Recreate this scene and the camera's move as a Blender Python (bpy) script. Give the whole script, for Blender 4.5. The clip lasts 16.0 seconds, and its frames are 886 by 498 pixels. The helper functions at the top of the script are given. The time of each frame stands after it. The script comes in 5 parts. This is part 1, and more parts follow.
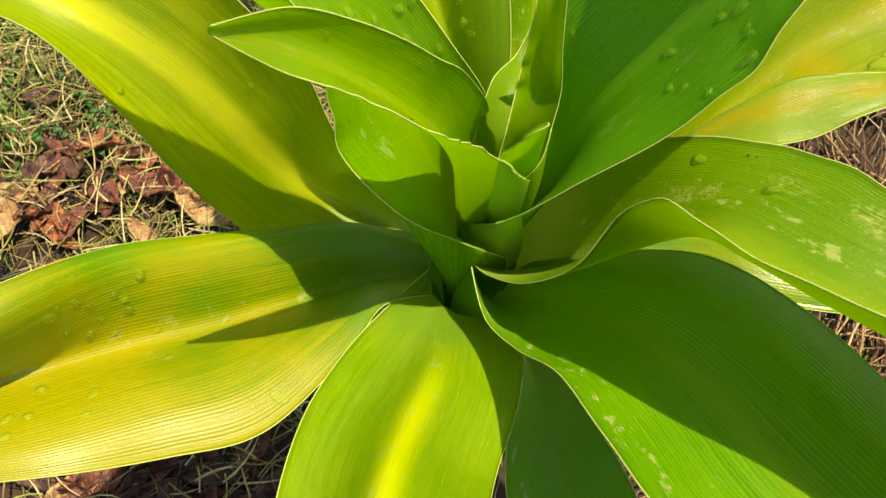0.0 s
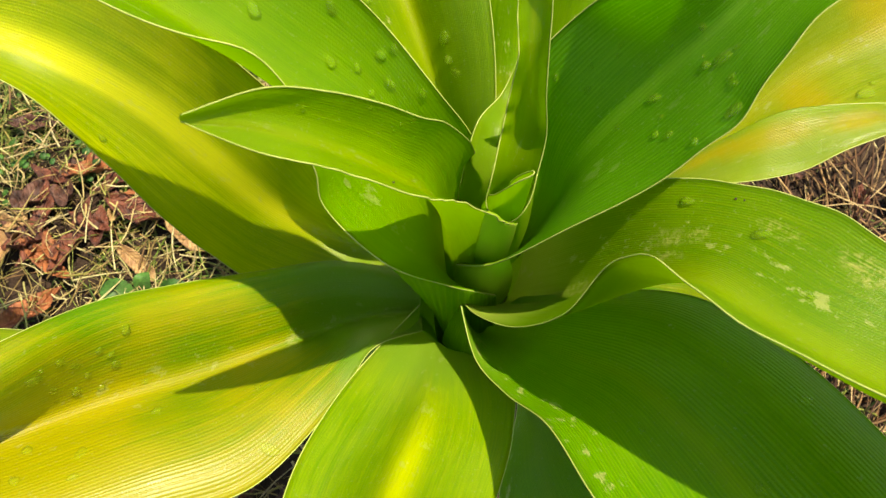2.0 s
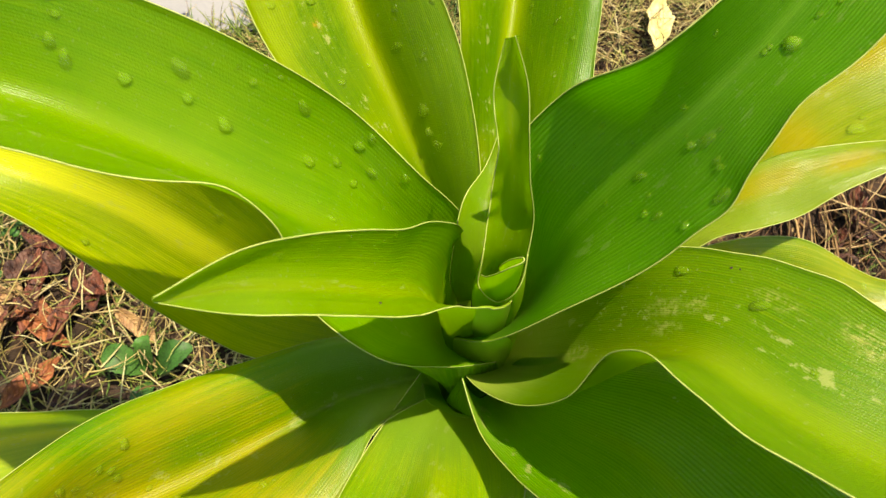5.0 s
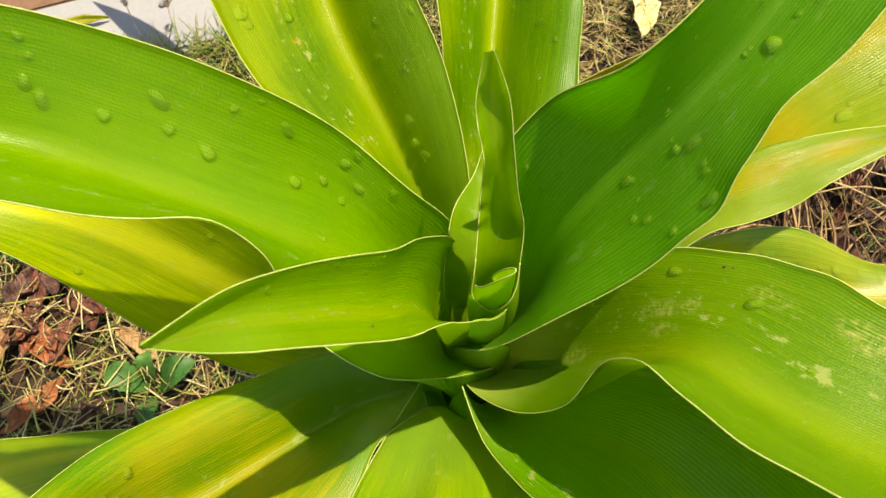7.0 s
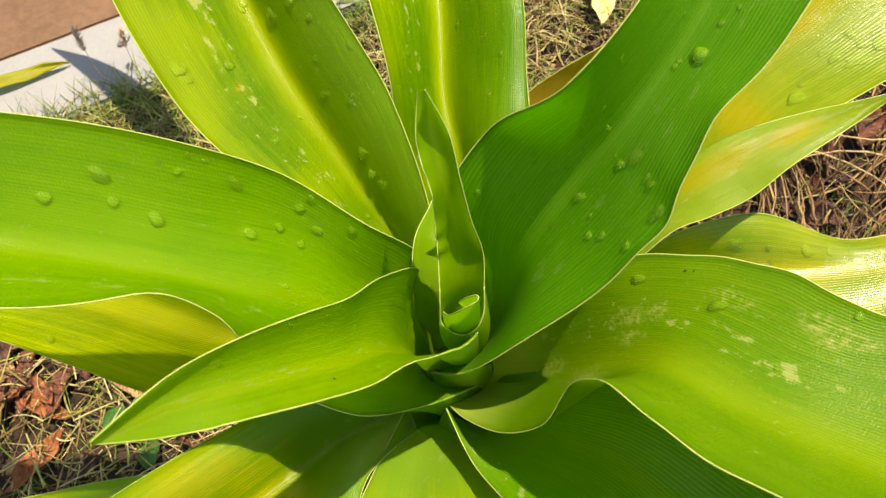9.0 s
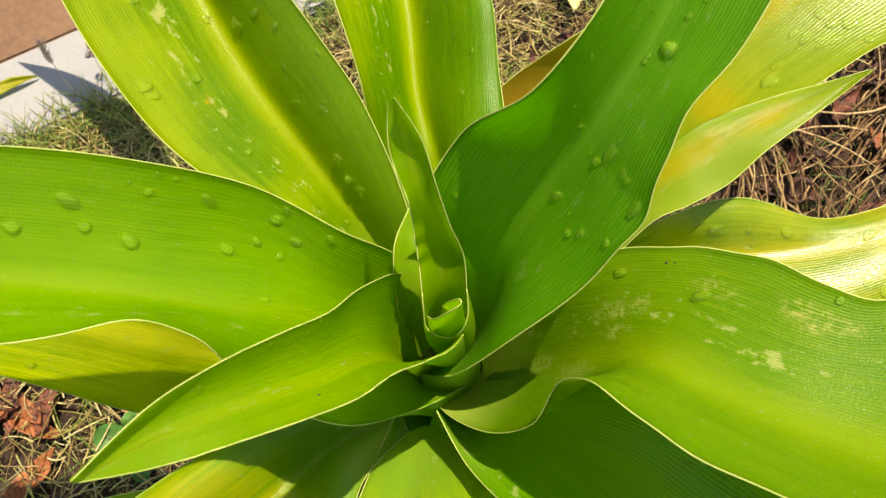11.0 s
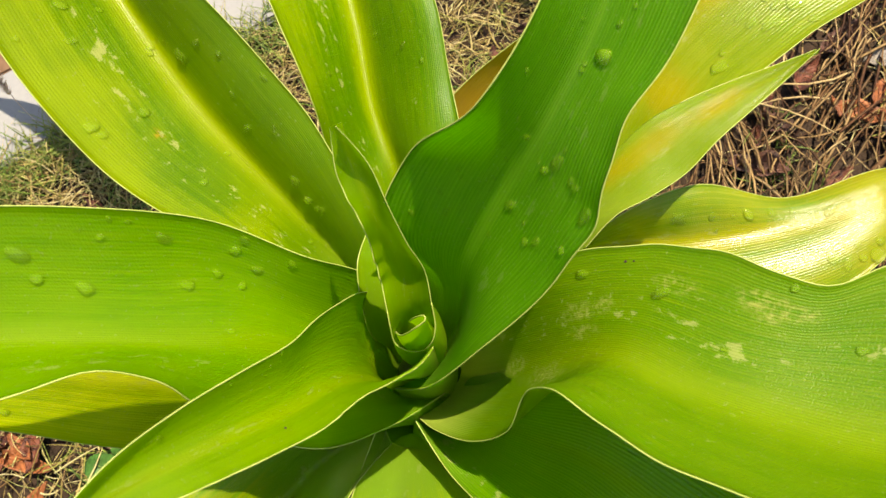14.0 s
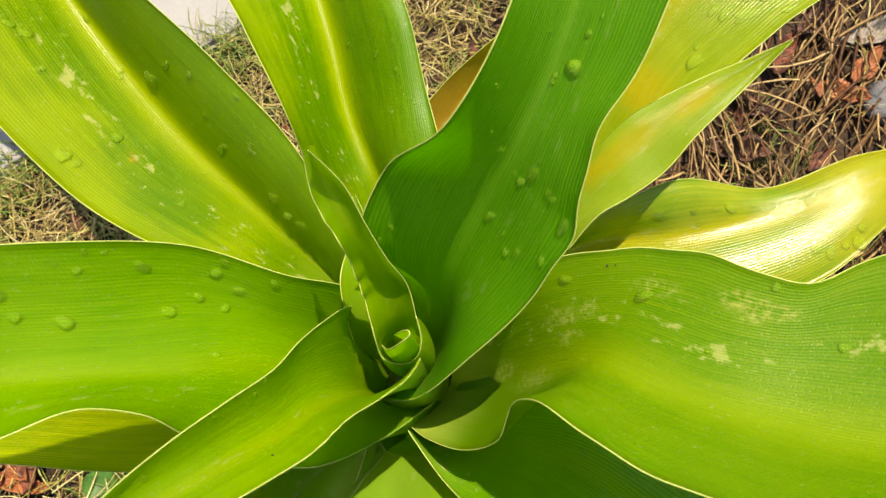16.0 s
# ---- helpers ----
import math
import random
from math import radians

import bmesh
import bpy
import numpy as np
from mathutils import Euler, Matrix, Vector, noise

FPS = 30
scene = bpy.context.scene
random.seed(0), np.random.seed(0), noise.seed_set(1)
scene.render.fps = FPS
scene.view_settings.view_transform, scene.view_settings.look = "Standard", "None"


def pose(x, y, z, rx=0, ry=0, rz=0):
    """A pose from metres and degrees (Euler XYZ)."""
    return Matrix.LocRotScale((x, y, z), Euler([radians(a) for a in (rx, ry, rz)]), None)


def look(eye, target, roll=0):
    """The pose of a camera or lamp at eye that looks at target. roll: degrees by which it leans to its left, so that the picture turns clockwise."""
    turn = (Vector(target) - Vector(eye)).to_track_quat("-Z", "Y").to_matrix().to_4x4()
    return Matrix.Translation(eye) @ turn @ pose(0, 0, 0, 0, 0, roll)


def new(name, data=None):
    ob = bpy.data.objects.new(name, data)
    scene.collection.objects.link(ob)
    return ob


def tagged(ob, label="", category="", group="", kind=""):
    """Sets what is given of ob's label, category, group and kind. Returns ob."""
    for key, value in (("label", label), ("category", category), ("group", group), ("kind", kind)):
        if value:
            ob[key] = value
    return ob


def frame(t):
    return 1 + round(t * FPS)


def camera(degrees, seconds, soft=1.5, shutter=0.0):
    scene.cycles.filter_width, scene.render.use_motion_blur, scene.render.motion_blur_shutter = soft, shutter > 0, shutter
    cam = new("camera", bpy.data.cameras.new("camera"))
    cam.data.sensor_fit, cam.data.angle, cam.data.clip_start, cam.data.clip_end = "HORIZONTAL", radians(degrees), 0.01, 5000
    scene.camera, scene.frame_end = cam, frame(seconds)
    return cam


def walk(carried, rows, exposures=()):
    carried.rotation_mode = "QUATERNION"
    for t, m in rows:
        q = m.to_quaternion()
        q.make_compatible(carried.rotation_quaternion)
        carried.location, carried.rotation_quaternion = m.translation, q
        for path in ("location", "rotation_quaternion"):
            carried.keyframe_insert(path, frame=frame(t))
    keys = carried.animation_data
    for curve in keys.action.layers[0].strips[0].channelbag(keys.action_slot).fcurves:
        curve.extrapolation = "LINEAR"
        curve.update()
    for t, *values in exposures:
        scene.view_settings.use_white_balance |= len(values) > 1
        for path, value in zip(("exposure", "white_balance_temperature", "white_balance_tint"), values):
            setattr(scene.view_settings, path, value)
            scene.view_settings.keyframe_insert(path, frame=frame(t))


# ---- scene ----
cam = camera(64.0, 16.0)
cam.data.dof.use_dof = True
cam.data.dof.focus_distance = 0.47
cam.data.dof.aperture_fstop = 20.0
PATH = [
    (0.0, -0.0313, -0.2287, 0.8838, 23.67, -0.07, 0.00),
    (0.5, -0.0287, -0.2190, 0.8874, 23.57, -0.08, -0.11),
    (1.0, -0.0272, -0.2117, 0.8905, 23.51, -0.03, -0.42),
    (1.5, -0.0258, -0.2036, 0.8922, 23.47, 0.09, -0.83),
    (2.0, -0.0247, -0.1972, 0.8933, 23.35, 0.20, -1.20),
    (2.5, -0.0227, -0.1886, 0.8975, 23.23, 0.48, -1.81),
    (3.0, -0.0241, -0.1829, 0.8993, 23.10, 0.70, -2.18),
    (3.5, -0.0237, -0.1739, 0.9031, 23.01, 1.02, -2.80),
    (4.0, -0.0232, -0.1653, 0.9024, 22.91, 1.24, -3.51),
    (4.5, -0.0188, -0.1508, 0.9065, 22.78, 1.69, -4.46),
    (7.0, -0.0070, -0.1264, 0.9138, 21.63, 3.33, -8.11),
    (7.5, -0.0028, -0.1237, 0.9162, 21.41, 3.68, -8.95),
    (8.0, 0.0046, -0.1199, 0.9183, 21.10, 4.12, -10.07),
    (8.5, 0.0115, -0.1171, 0.9198, 20.79, 4.60, -11.47),
    (9.0, 0.0209, -0.1089, 0.9214, 20.46, 5.55, -14.08),
    (11.5, 0.0315, -0.0998, 0.9214, 19.09, 5.60, -18.09),
    (12.0, 0.0387, -0.0982, 0.9213, 18.91, 5.71, -19.19),
    (12.5, 0.0413, -0.0979, 0.9214, 18.62, 5.84, -19.88),
    (13.0, 0.0446, -0.0963, 0.9238, 18.39, 6.05, -20.64),
    (13.5, 0.0470, -0.0944, 0.9258, 18.16, 6.14, -21.39),
    (14.0, 0.0491, -0.0931, 0.9256, 17.90, 6.26, -22.19),
    (14.5, 0.0514, -0.0911, 0.9265, 17.67, 6.28, -22.73),
    (15.0, 0.0543, -0.0876, 0.9278, 17.40, 6.43, -23.59),
    (15.5, 0.0561, -0.0844, 0.9289, 17.07, 6.55, -24.37),
    (16.0, 0.0611, -0.0832, 0.9277, 16.70, 6.51, -25.05),
]
walk(cam, [(t, pose(x, y, z, rx, ry, rz)) for t, x, y, z, rx, ry, rz in PATH], [(0.0, 0.68, 7800, 11)])

# ---- light ----
SUN_FROM = Vector((0.336, 0.158, 1.0)).normalized()
world = bpy.data.worlds.new("sky")
scene.world = world
world.use_nodes = True
wn = world.node_tree.nodes
sky = wn.new("ShaderNodeTexSky")
sky.sky_type = "NISHITA"
sky.sun_disc = False
sky.sun_elevation = math.asin(SUN_FROM.z)
sky.sun_rotation = math.atan2(SUN_FROM.x, SUN_FROM.y)
world.node_tree.links.new(sky.outputs[0], wn["Background"].inputs[0])
wn["Background"].inputs[1].default_value = 0.125
sun = new("sun", bpy.data.lights.new("sun", "SUN"))
sun.data.energy = 5.0
sun.data.angle = radians(0.6)
sun.data.color = (1.0, 0.94, 0.82)
sun.matrix_world = look(SUN_FROM * 5, (0, 0, 0))


# ---- materials ----
class Mat:
    """A node material with short ways to add nodes."""

    def __init__(self, name):
        self.m = bpy.data.materials.new(name)
        self.m.use_nodes = True
        self.t = self.m.node_tree
        self.b = self.t.nodes["Principled BSDF"]
        self.out = self.t.nodes["Material Output"]

    def node(self, kind, **values):
        n = self.t.nodes.new("ShaderNode" + kind)
        for key, value in values.items():
            if key in n.inputs:
                self.put(n.inputs[key], value)
        return n

    def put(self, socket, value):
        if isinstance(value, bpy.types.NodeSocket):
            self.t.links.new(value, socket)
        else:
            socket.default_value = value

    def math(self, op, a, b=0.0, c=0.0):
        n = self.t.nodes.new("ShaderNodeMath")
        n.operation = op
        for s, v in zip(n.inputs, (a, b, c)):
            self.put(s, v)
        return n.outputs[0]

    def step(self, v, lo, hi, a=0.0, b=1.0):
        n = self.t.nodes.new("ShaderNodeMapRange")
        n.interpolation_type = "SMOOTHSTEP"
        for k, x in zip(("Value", "From Min", "From Max", "To Min", "To Max"), (v, lo, hi, a, b)):
            self.put(n.inputs[k], x)
        return n.outputs[0]

    def mix(self, f, a, b, how="MIX"):
        n = self.t.nodes.new("ShaderNodeMix")
        n.data_type = "RGBA"
        n.blend_type = how
        n.clamp_factor = True
        for i, v in ((0, f), (6, a), (7, b)):
            if i and not isinstance(v, bpy.types.NodeSocket):
                v = (*v[:3], 1)
            self.put(n.inputs[i], v)
        return n.outputs[2]

    def noise(self, scale, detail=4.0, rough=0.55, vector=None, distort=0.0):
        n = self.node("TexNoise", Scale=scale, Detail=detail, Roughness=rough, Distortion=distort)
        if vector is not None:
            self.put(n.inputs["Vector"], vector)
        return n.outputs["Fac"]

    def coords(self, which="Object"):
        return self.t.nodes.new("ShaderNodeTexCoord").outputs[which]

    def bump(self, height, strength, distance):
        n = self.node("Bump", Strength=strength, Distance=distance)
        self.put(n.inputs["Height"], height)
        self.put(self.b.inputs["Normal"], n.outputs[0])
        return n.outputs[0]


def leaf_material(name, green, pale, yellow, gold, rib=0.5, ribwidth=0.3, scars=0.15, lean=0.0, wet=0.27, row=0.0, patches=(), worn=(0.50, 0.50, 0.13), veins=24, ridge=1.0, light=(0.61, 0.95, 0.02), fresh=0.0, foot=0.25, blend=0.46, turn=0.27, thin=0.55, ripe=False, sheen=0.0, gloss=0.5):
    """A lily blade: fine lengthwise veins and a pale band along the rib. gold: how far it has yellowed; lean: which
    half is yellower, on the long and back leaves mostly to paint in the sunlit half;
    scars: pale rubbed marks, which gather beside the rib at row. light: the tint that passes through. fresh: how far up
    from its base it is still green; foot: how pale the base is; turn: where along it the yellow sets in; thin: the
    share of light that passes; sheen: a waxy coat; gloss: how far the skin mirrors. patches: larger worn places:
    across, along, and their half sizes."""
    k = Mat(name)
    uv = k.node("SeparateXYZ", Vector=k.coords("UV"))
    across, along = uv.outputs[0], uv.outputs[1]
    off = k.math("ABSOLUTE", across)
    place = k.coords("Object")
    cloud = k.noise(11.0, 3.0, 0.5, place)
    blotch = k.noise(55.0, 5.0, 0.62, place)
    grain = k.noise(900.0, 2.0, 0.6, place)
    long = k.node("CombineXYZ", X=k.math("MULTIPLY", across, 17.0), Y=k.math("MULTIPLY", along, 5.0), Z=0.0).outputs[0]
    streak = k.noise(1.0, 3.0, 0.55, long)
    wobble = k.math("ADD", k.math("MULTIPLY", k.math("SUBTRACT", cloud, 0.5), 2.0), k.math("MULTIPLY", streak, 5.0))
    vein = k.math("SINE", k.math("ADD", k.math("MULTIPLY", across, 6.2832 * veins), wobble))
    line = k.step(vein, 0.70, 0.99)
    groove = k.step(vein, 0.1, -0.9)
    fibre = k.node("CombineXYZ", X=k.math("MULTIPLY", across, 85.0), Y=k.math("MULTIPLY", along, 26.0), Z=2.0).outputs[0]
    fibres = k.noise(1.0, 3.0, 0.6, fibre)
    weave = k.node("CombineXYZ", X=k.math("MULTIPLY", across, 30.0), Y=k.math("MULTIPLY", along, 900.0), Z=1.0).outputs[0]
    rungs = k.step(k.noise(1.0, 2.0, 0.5, weave), 0.35, 0.65, -1.0, 1.0)
    colour = k.mix(k.step(k.math("ADD", k.math("MULTIPLY", streak, 0.5), k.math("MULTIPLY", cloud, 0.5)), 0.32, 0.68), green, pale)
    edge = k.math("ADD", off, k.math("MULTIPLY", k.math("SUBTRACT", streak, 0.5), 0.12))
    colour = k.mix(k.math("MULTIPLY", k.math("MULTIPLY", k.step(edge, 0.0, ribwidth, 1.0, 0.0), k.step(along, 0.05, 0.20)), rib), colour, yellow)
    age = k.math("ADD", k.math("ADD", k.step(cloud, 0.2, 0.8, 0.3, 0.7), k.math("MULTIPLY", streak, 0.3)), k.math("MULTIPLY", across, lean))
    age = k.math("ADD", age, k.math("MULTIPLY", k.math("SUBTRACT", along, turn), 2.0 * gold))
    colour = k.mix(k.math("MULTIPLY", k.step(age, 0.95 - 0.7 * gold, 1.25 - 0.6 * gold), 0.25 + 0.7 * gold), colour, yellow)
    colour = k.mix(k.math("MULTIPLY", line, k.math("MULTIPLY", k.step(blotch, 0.3, 0.7, 0.30 * ridge, 0.62 * ridge), k.step(rungs, -0.8, 0.8, 0.6, 1.0))), colour, k.mix(0.5, pale, yellow))
    colour = k.mix(k.math("MULTIPLY", groove, 0.26 * ridge), colour, k.mix(0.6, colour, green, "MULTIPLY"))
    colour = k.mix(k.step(fibres, 0.40, 0.70, 0.0, 0.38), colour, k.mix(0.35, pale, yellow))
    colour = k.mix(k.step(fibres, 0.58, 0.28, 0.0, 0.34), colour, green)
    colour = k.mix(k.math("MULTIPLY", k.step(rungs, -0.2, 0.9, 0.0, 0.22), k.step(blotch, 0.35, 0.65, 0.2, 1.0)), colour, k.mix(0.3, pale, yellow))
    if fresh:
        colour = k.mix(k.math("MULTIPLY", k.step(k.math("ADD", along, k.math("MULTIPLY", k.math("SUBTRACT", streak, 0.5), 0.08)), fresh * 0.75, fresh * 1.35, 1.0, 0.0), 0.78), colour, green)
    colour = k.mix(k.math("MULTIPLY", k.step(k.math("ADD", along, k.math("MULTIPLY", k.math("SUBTRACT", streak, 0.5), 0.05)), 0.03, 0.12, 1.0, 0.0), foot), colour, (0.48, 0.58, 0.10))
    marks = k.node("CombineXYZ", X=k.math("MULTIPLY", across, 5.0), Y=k.math("MULTIPLY", along, 45.0), Z=3.0).outputs[0]
    band = k.step(k.math("ABSOLUTE", k.math("SUBTRACT", across, row)), 0.05, 0.35, 1.0, 0.0)
    rubbed = k.step(k.math("ADD", k.noise(1.3, 6.0, 0.68, marks), k.math("MULTIPLY", band, 0.10)), 0.66, 0.72)
    speck = k.noise(260.0, 5.0, 0.7, place)
    for a, l, ra, rl in patches:
        da = k.math("DIVIDE", k.math("SUBTRACT", across, a), ra)
        dl = k.math("DIVIDE", k.math("SUBTRACT", along, l), rl)
        far = k.math("SQRT", k.math("ADD", k.math("MULTIPLY", da, da), k.math("MULTIPLY", dl, dl)))
        ragged = k.math("ADD", far, k.math("ADD", k.math("MULTIPLY", k.math("SUBTRACT", blotch, 0.5), 1.0 if ripe else 2.4), k.math("MULTIPLY", k.math("SUBTRACT", fibres, 0.5), 1.4)))
        grit = k.step(fibres, 0.2, 0.7, 0.45, 0.85) if ripe else k.step(k.math("ADD", k.math("MULTIPLY", speck, 0.6), k.math("MULTIPLY", fibres, 0.4)), 0.44, 0.62, 0.0, 0.85)
        colour = k.mix(k.math("MULTIPLY", k.step(ragged, 1.25, 0.2 if ripe else 0.45, 0.0, 0.9), grit), colour, worn)
    fleck = k.step(k.noise(420.0, 3.0, 0.55, place), 0.62, 0.74)
    colour = k.mix(k.math("MULTIPLY", rubbed, scars * 2.2), colour, (0.55, 0.56, 0.20))
    colour = k.mix(k.math("MULTIPLY", fleck, 0.34), colour, (0.50, 0.52, 0.18))
    k.put(k.b.inputs["Base Color"], colour)
    k.b.inputs["Coat Weight"].default_value = 0.45 if wet < 0.18 else sheen
    k.b.inputs["Coat Roughness"].default_value = 0.15 if wet < 0.18 else 0.27
    k.put(k.b.inputs["Roughness"], k.step(k.math("ADD", k.math("MULTIPLY", blotch, 0.6), k.math("MULTIPLY", streak, 0.4)), 0.3, 0.7, wet, wet + 0.16))
    k.b.inputs["Specular IOR Level"].default_value = gloss
    relief = k.math("ADD", k.math("MULTIPLY", vein, 0.30 * ridge), k.math("ADD", k.math("MULTIPLY", blotch, 1.1), k.math("ADD", k.math("MULTIPLY", grain, 0.55), k.math("MULTIPLY", rungs, 0.10))))
    normal = k.bump(relief, 0.42, 0.0007)
    film = k.node("Bump", Strength=0.24, Distance=0.0007)
    k.put(film.inputs["Height"], relief)
    k.put(k.b.inputs["Coat Normal"], film.outputs[0])
    glow = k.node("Gamma", Gamma=0.58)
    k.put(glow.inputs["Color"], colour)
    back = k.node("BsdfTranslucent", Color=k.mix(blend, glow.outputs[0], light))
    k.put(back.inputs["Normal"], normal)
    both = k.node("MixShader")
    k.put(both.inputs[0], thin)
    k.t.links.new(k.b.outputs[0], both.inputs[1])
    k.t.links.new(back.outputs[0], both.inputs[2])
    k.t.links.new(both.outputs[0], k.out.inputs["Surface"])
    return k.m


def plain(name, a, b, scale, rough, bump=0.4, depth=0.002, detail=6.0):
    k = Mat(name)
    n = k.noise(scale, detail, 0.6, k.coords("Object"))
    big = k.noise(scale / 7, 3.0, 0.5, k.coords("Object"))
    k.put(k.b.inputs["Base Color"], k.mix(k.step(k.math("ADD", k.math("MULTIPLY", n, 0.6), k.math("MULTIPLY", big, 0.4)), 0.3, 0.7), a, b))
    k.b.inputs["Roughness"].default_value = rough
    k.bump(n, bump, depth)
    return k.m


def litter(name, tones, rough=0.75, island=True, scale=400.0, gloss=0.3):
    """Dry straw, grass or dead leaves, each piece in a tone of its own."""
    k = Mat(name)
    if island:
        pick = k.t.nodes.new("ShaderNodeNewGeometry").outputs["Random Per Island"]
    else:
        pick = k.t.nodes.new("ShaderNodeObjectInfo").outputs["Random"]
    ramp = k.node("ValToRGB")
    while len(ramp.color_ramp.elements) < len(tones):
        ramp.color_ramp.elements.new(0.5)
    for n, (el, tone) in enumerate(zip(ramp.color_ramp.elements, tones)):
        el.position = n / (len(tones) - 1)
        el.color = (*tone, 1)
    k.put(ramp.inputs[0], pick)
    n = k.noise(scale, 4.0, 0.6, k.coords("Object"))
    big = k.noise(scale / 8, 3.0, 0.6, k.coords("Object"))
    dark = k.mix(1.0, ramp.outputs[0], (0.5, 0.45, 0.4), "MULTIPLY")
    k.put(k.b.inputs["Base Color"], k.mix(k.step(k.math("ADD", k.math("MULTIPLY", n, 0.5), k.math("MULTIPLY", big, 0.5)), 0.35, 0.62), dark, ramp.outputs[0]))
    k.b.inputs["Roughness"].default_value = rough
    k.b.inputs["Specular IOR Level"].default_value = gloss
    k.bump(n, 0.5, 0.0008)
    return k.m


def dead_leaf_material(name, light, dark, spot):
    """A withered leaf: side veins off the midrib, darker patches."""
    k = Mat(name)
    uv = k.node("SeparateXYZ", Vector=k.coords("UV"))
    side, along = k.math("ABSOLUTE", uv.outputs[0]), uv.outputs[1]
    ribs = k.step(k.math("SINE", k.math("ADD", k.math("MULTIPLY", along, 75.0), k.math("MULTIPLY", side, -13.0))), 0.5, 1.0)
    mid = k.step(side, 0.02, 0.09, 1.0, 0.0)
    n = k.noise(60.0, 5.0, 0.65, k.coords("Object"))
    m = k.noise(420.0, 3.0, 0.6, k.coords("Object"))
    colour = k.mix(k.step(n, 0.38, 0.62), dark, light)
    colour = k.mix(k.step(m, 0.62, 0.72, 0.0, 0.7), colour, spot)
    colour = k.mix(k.math("MULTIPLY", k.math("MAXIMUM", ribs, mid), 0.4), colour, light)
    k.put(k.b.inputs["Base Color"], colour)
    k.b.inputs["Roughness"].default_value = 0.6
    k.bump(k.math("ADD", k.math("ADD", ribs, mid), k.math("MULTIPLY", n, 2.5)), 0.9, 0.0020)
    return k.m


def water_material():
    """Beads of water: most light passes, some is bent, and the skin mirrors sky and sun. A little green diffuse colour
    stands in for the sunlight that a bead focuses on the leaf.
    """
    k = Mat("water")
    k.b.inputs["Base Color"].default_value = (1.0, 1.0, 0.9, 1)
    k.b.inputs["Roughness"].default_value = 0.0
    k.b.inputs["IOR"].default_value = 1.33
    k.b.inputs["Transmission Weight"].default_value = 1.0
    clear = k.node("BsdfTransparent", Color=(1.0, 1.0, 0.97, 1))
    both = k.node("MixShader")
    k.put(both.inputs[0], 0.985)
    k.t.links.new(k.b.outputs[0], both.inputs[1])
    k.t.links.new(clear.outputs[0], both.inputs[2])
    # diffuse tint painted in place of sunlight focused through the bead
    focus_glow = k.node("BsdfDiffuse", Color=(0.60, 0.95, 0.06, 1))
    body = k.node("MixShader")
    k.put(body.inputs[0], 0.075)
    k.t.links.new(both.outputs[0], body.inputs[1])
    k.t.links.new(focus_glow.outputs[0], body.inputs[2])
    skin = k.node("BsdfGlossy", Roughness=0.05, Color=(1.0, 1.0, 0.95, 1))
    top = k.node("MixShader")
    k.put(top.inputs[0], k.math("MULTIPLY", k.node("Fresnel", IOR=1.33).outputs[0], 0.78))
    k.t.links.new(body.outputs[0], top.inputs[1])
    k.t.links.new(skin.outputs[0], top.inputs[2])
    k.t.links.new(top.outputs[0], k.out.inputs["Surface"])
    return k.m


LEAF_YOUNG = leaf_material("young_leaf", (0.15, 0.32, 0.004), (0.28, 0.44, 0.006), (0.50, 0.55, 0.010), 0.24, 0.45, 0.30, 0.14, veins=26, ridge=0.35, light=(0.63, 0.95, 0.03), thin=0.62)
LEAF_BASE = leaf_material("pale_leaf_base", (0.40, 0.56, 0.06), (0.52, 0.64, 0.10), (0.60, 0.68, 0.14), 0.1, 0.3, 0.3, 0.2, veins=10, ridge=0.4, light=(0.72, 0.97, 0.12), blend=0.7, thin=0.74)
LEAF_BUD = leaf_material("bud_leaf", (0.34, 0.52, 0.020), (0.46, 0.60, 0.040), (0.56, 0.62, 0.03), 0.2, 0.3, 0.3, 0.10, veins=14, ridge=0.4, light=(0.66, 0.97, 0.08), blend=0.7, thin=0.70)
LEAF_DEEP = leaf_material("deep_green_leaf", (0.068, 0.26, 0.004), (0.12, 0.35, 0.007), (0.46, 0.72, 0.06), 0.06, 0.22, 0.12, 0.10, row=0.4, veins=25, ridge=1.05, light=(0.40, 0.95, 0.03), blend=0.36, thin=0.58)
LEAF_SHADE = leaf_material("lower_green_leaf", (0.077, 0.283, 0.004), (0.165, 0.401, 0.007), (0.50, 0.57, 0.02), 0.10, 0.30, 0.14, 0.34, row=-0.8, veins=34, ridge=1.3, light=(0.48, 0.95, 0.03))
LEAF_GREEN = leaf_material("green_leaf", (0.12, 0.33, 0.004), (0.22, 0.42, 0.006), (0.49, 0.55, 0.008), 0.18, 0.28, 0.26, 0.16, row=0.45, veins=38, ridge=0.4, light=(0.63, 0.95, 0.03), thin=0.6)
LEAF_BROAD = leaf_material("broad_green_leaf", (0.090, 0.255, 0.005), (0.160, 0.30, 0.007), (0.48, 0.54, 0.010), 0.20, 0.32, 0.35, 0.26, row=-0.45, patches=((-0.03, 0.105, 0.13, 0.022), (0.2, 0.158, 0.16, 0.03), (-0.47, 0.183, 0.1, 0.016), (-0.5, 0.206, 0.09, 0.008), (-0.27, 0.188, 0.08, 0.014), (-0.73, 0.245, 0.06, 0.012), (-0.77, 0.288, 0.1, 0.014), (-0.77, 0.309, 0.08, 0.01)), veins=46, ridge=0.5, foot=0.85, light=(0.68, 0.93, 0.03), thin=0.5, gloss=0.26)
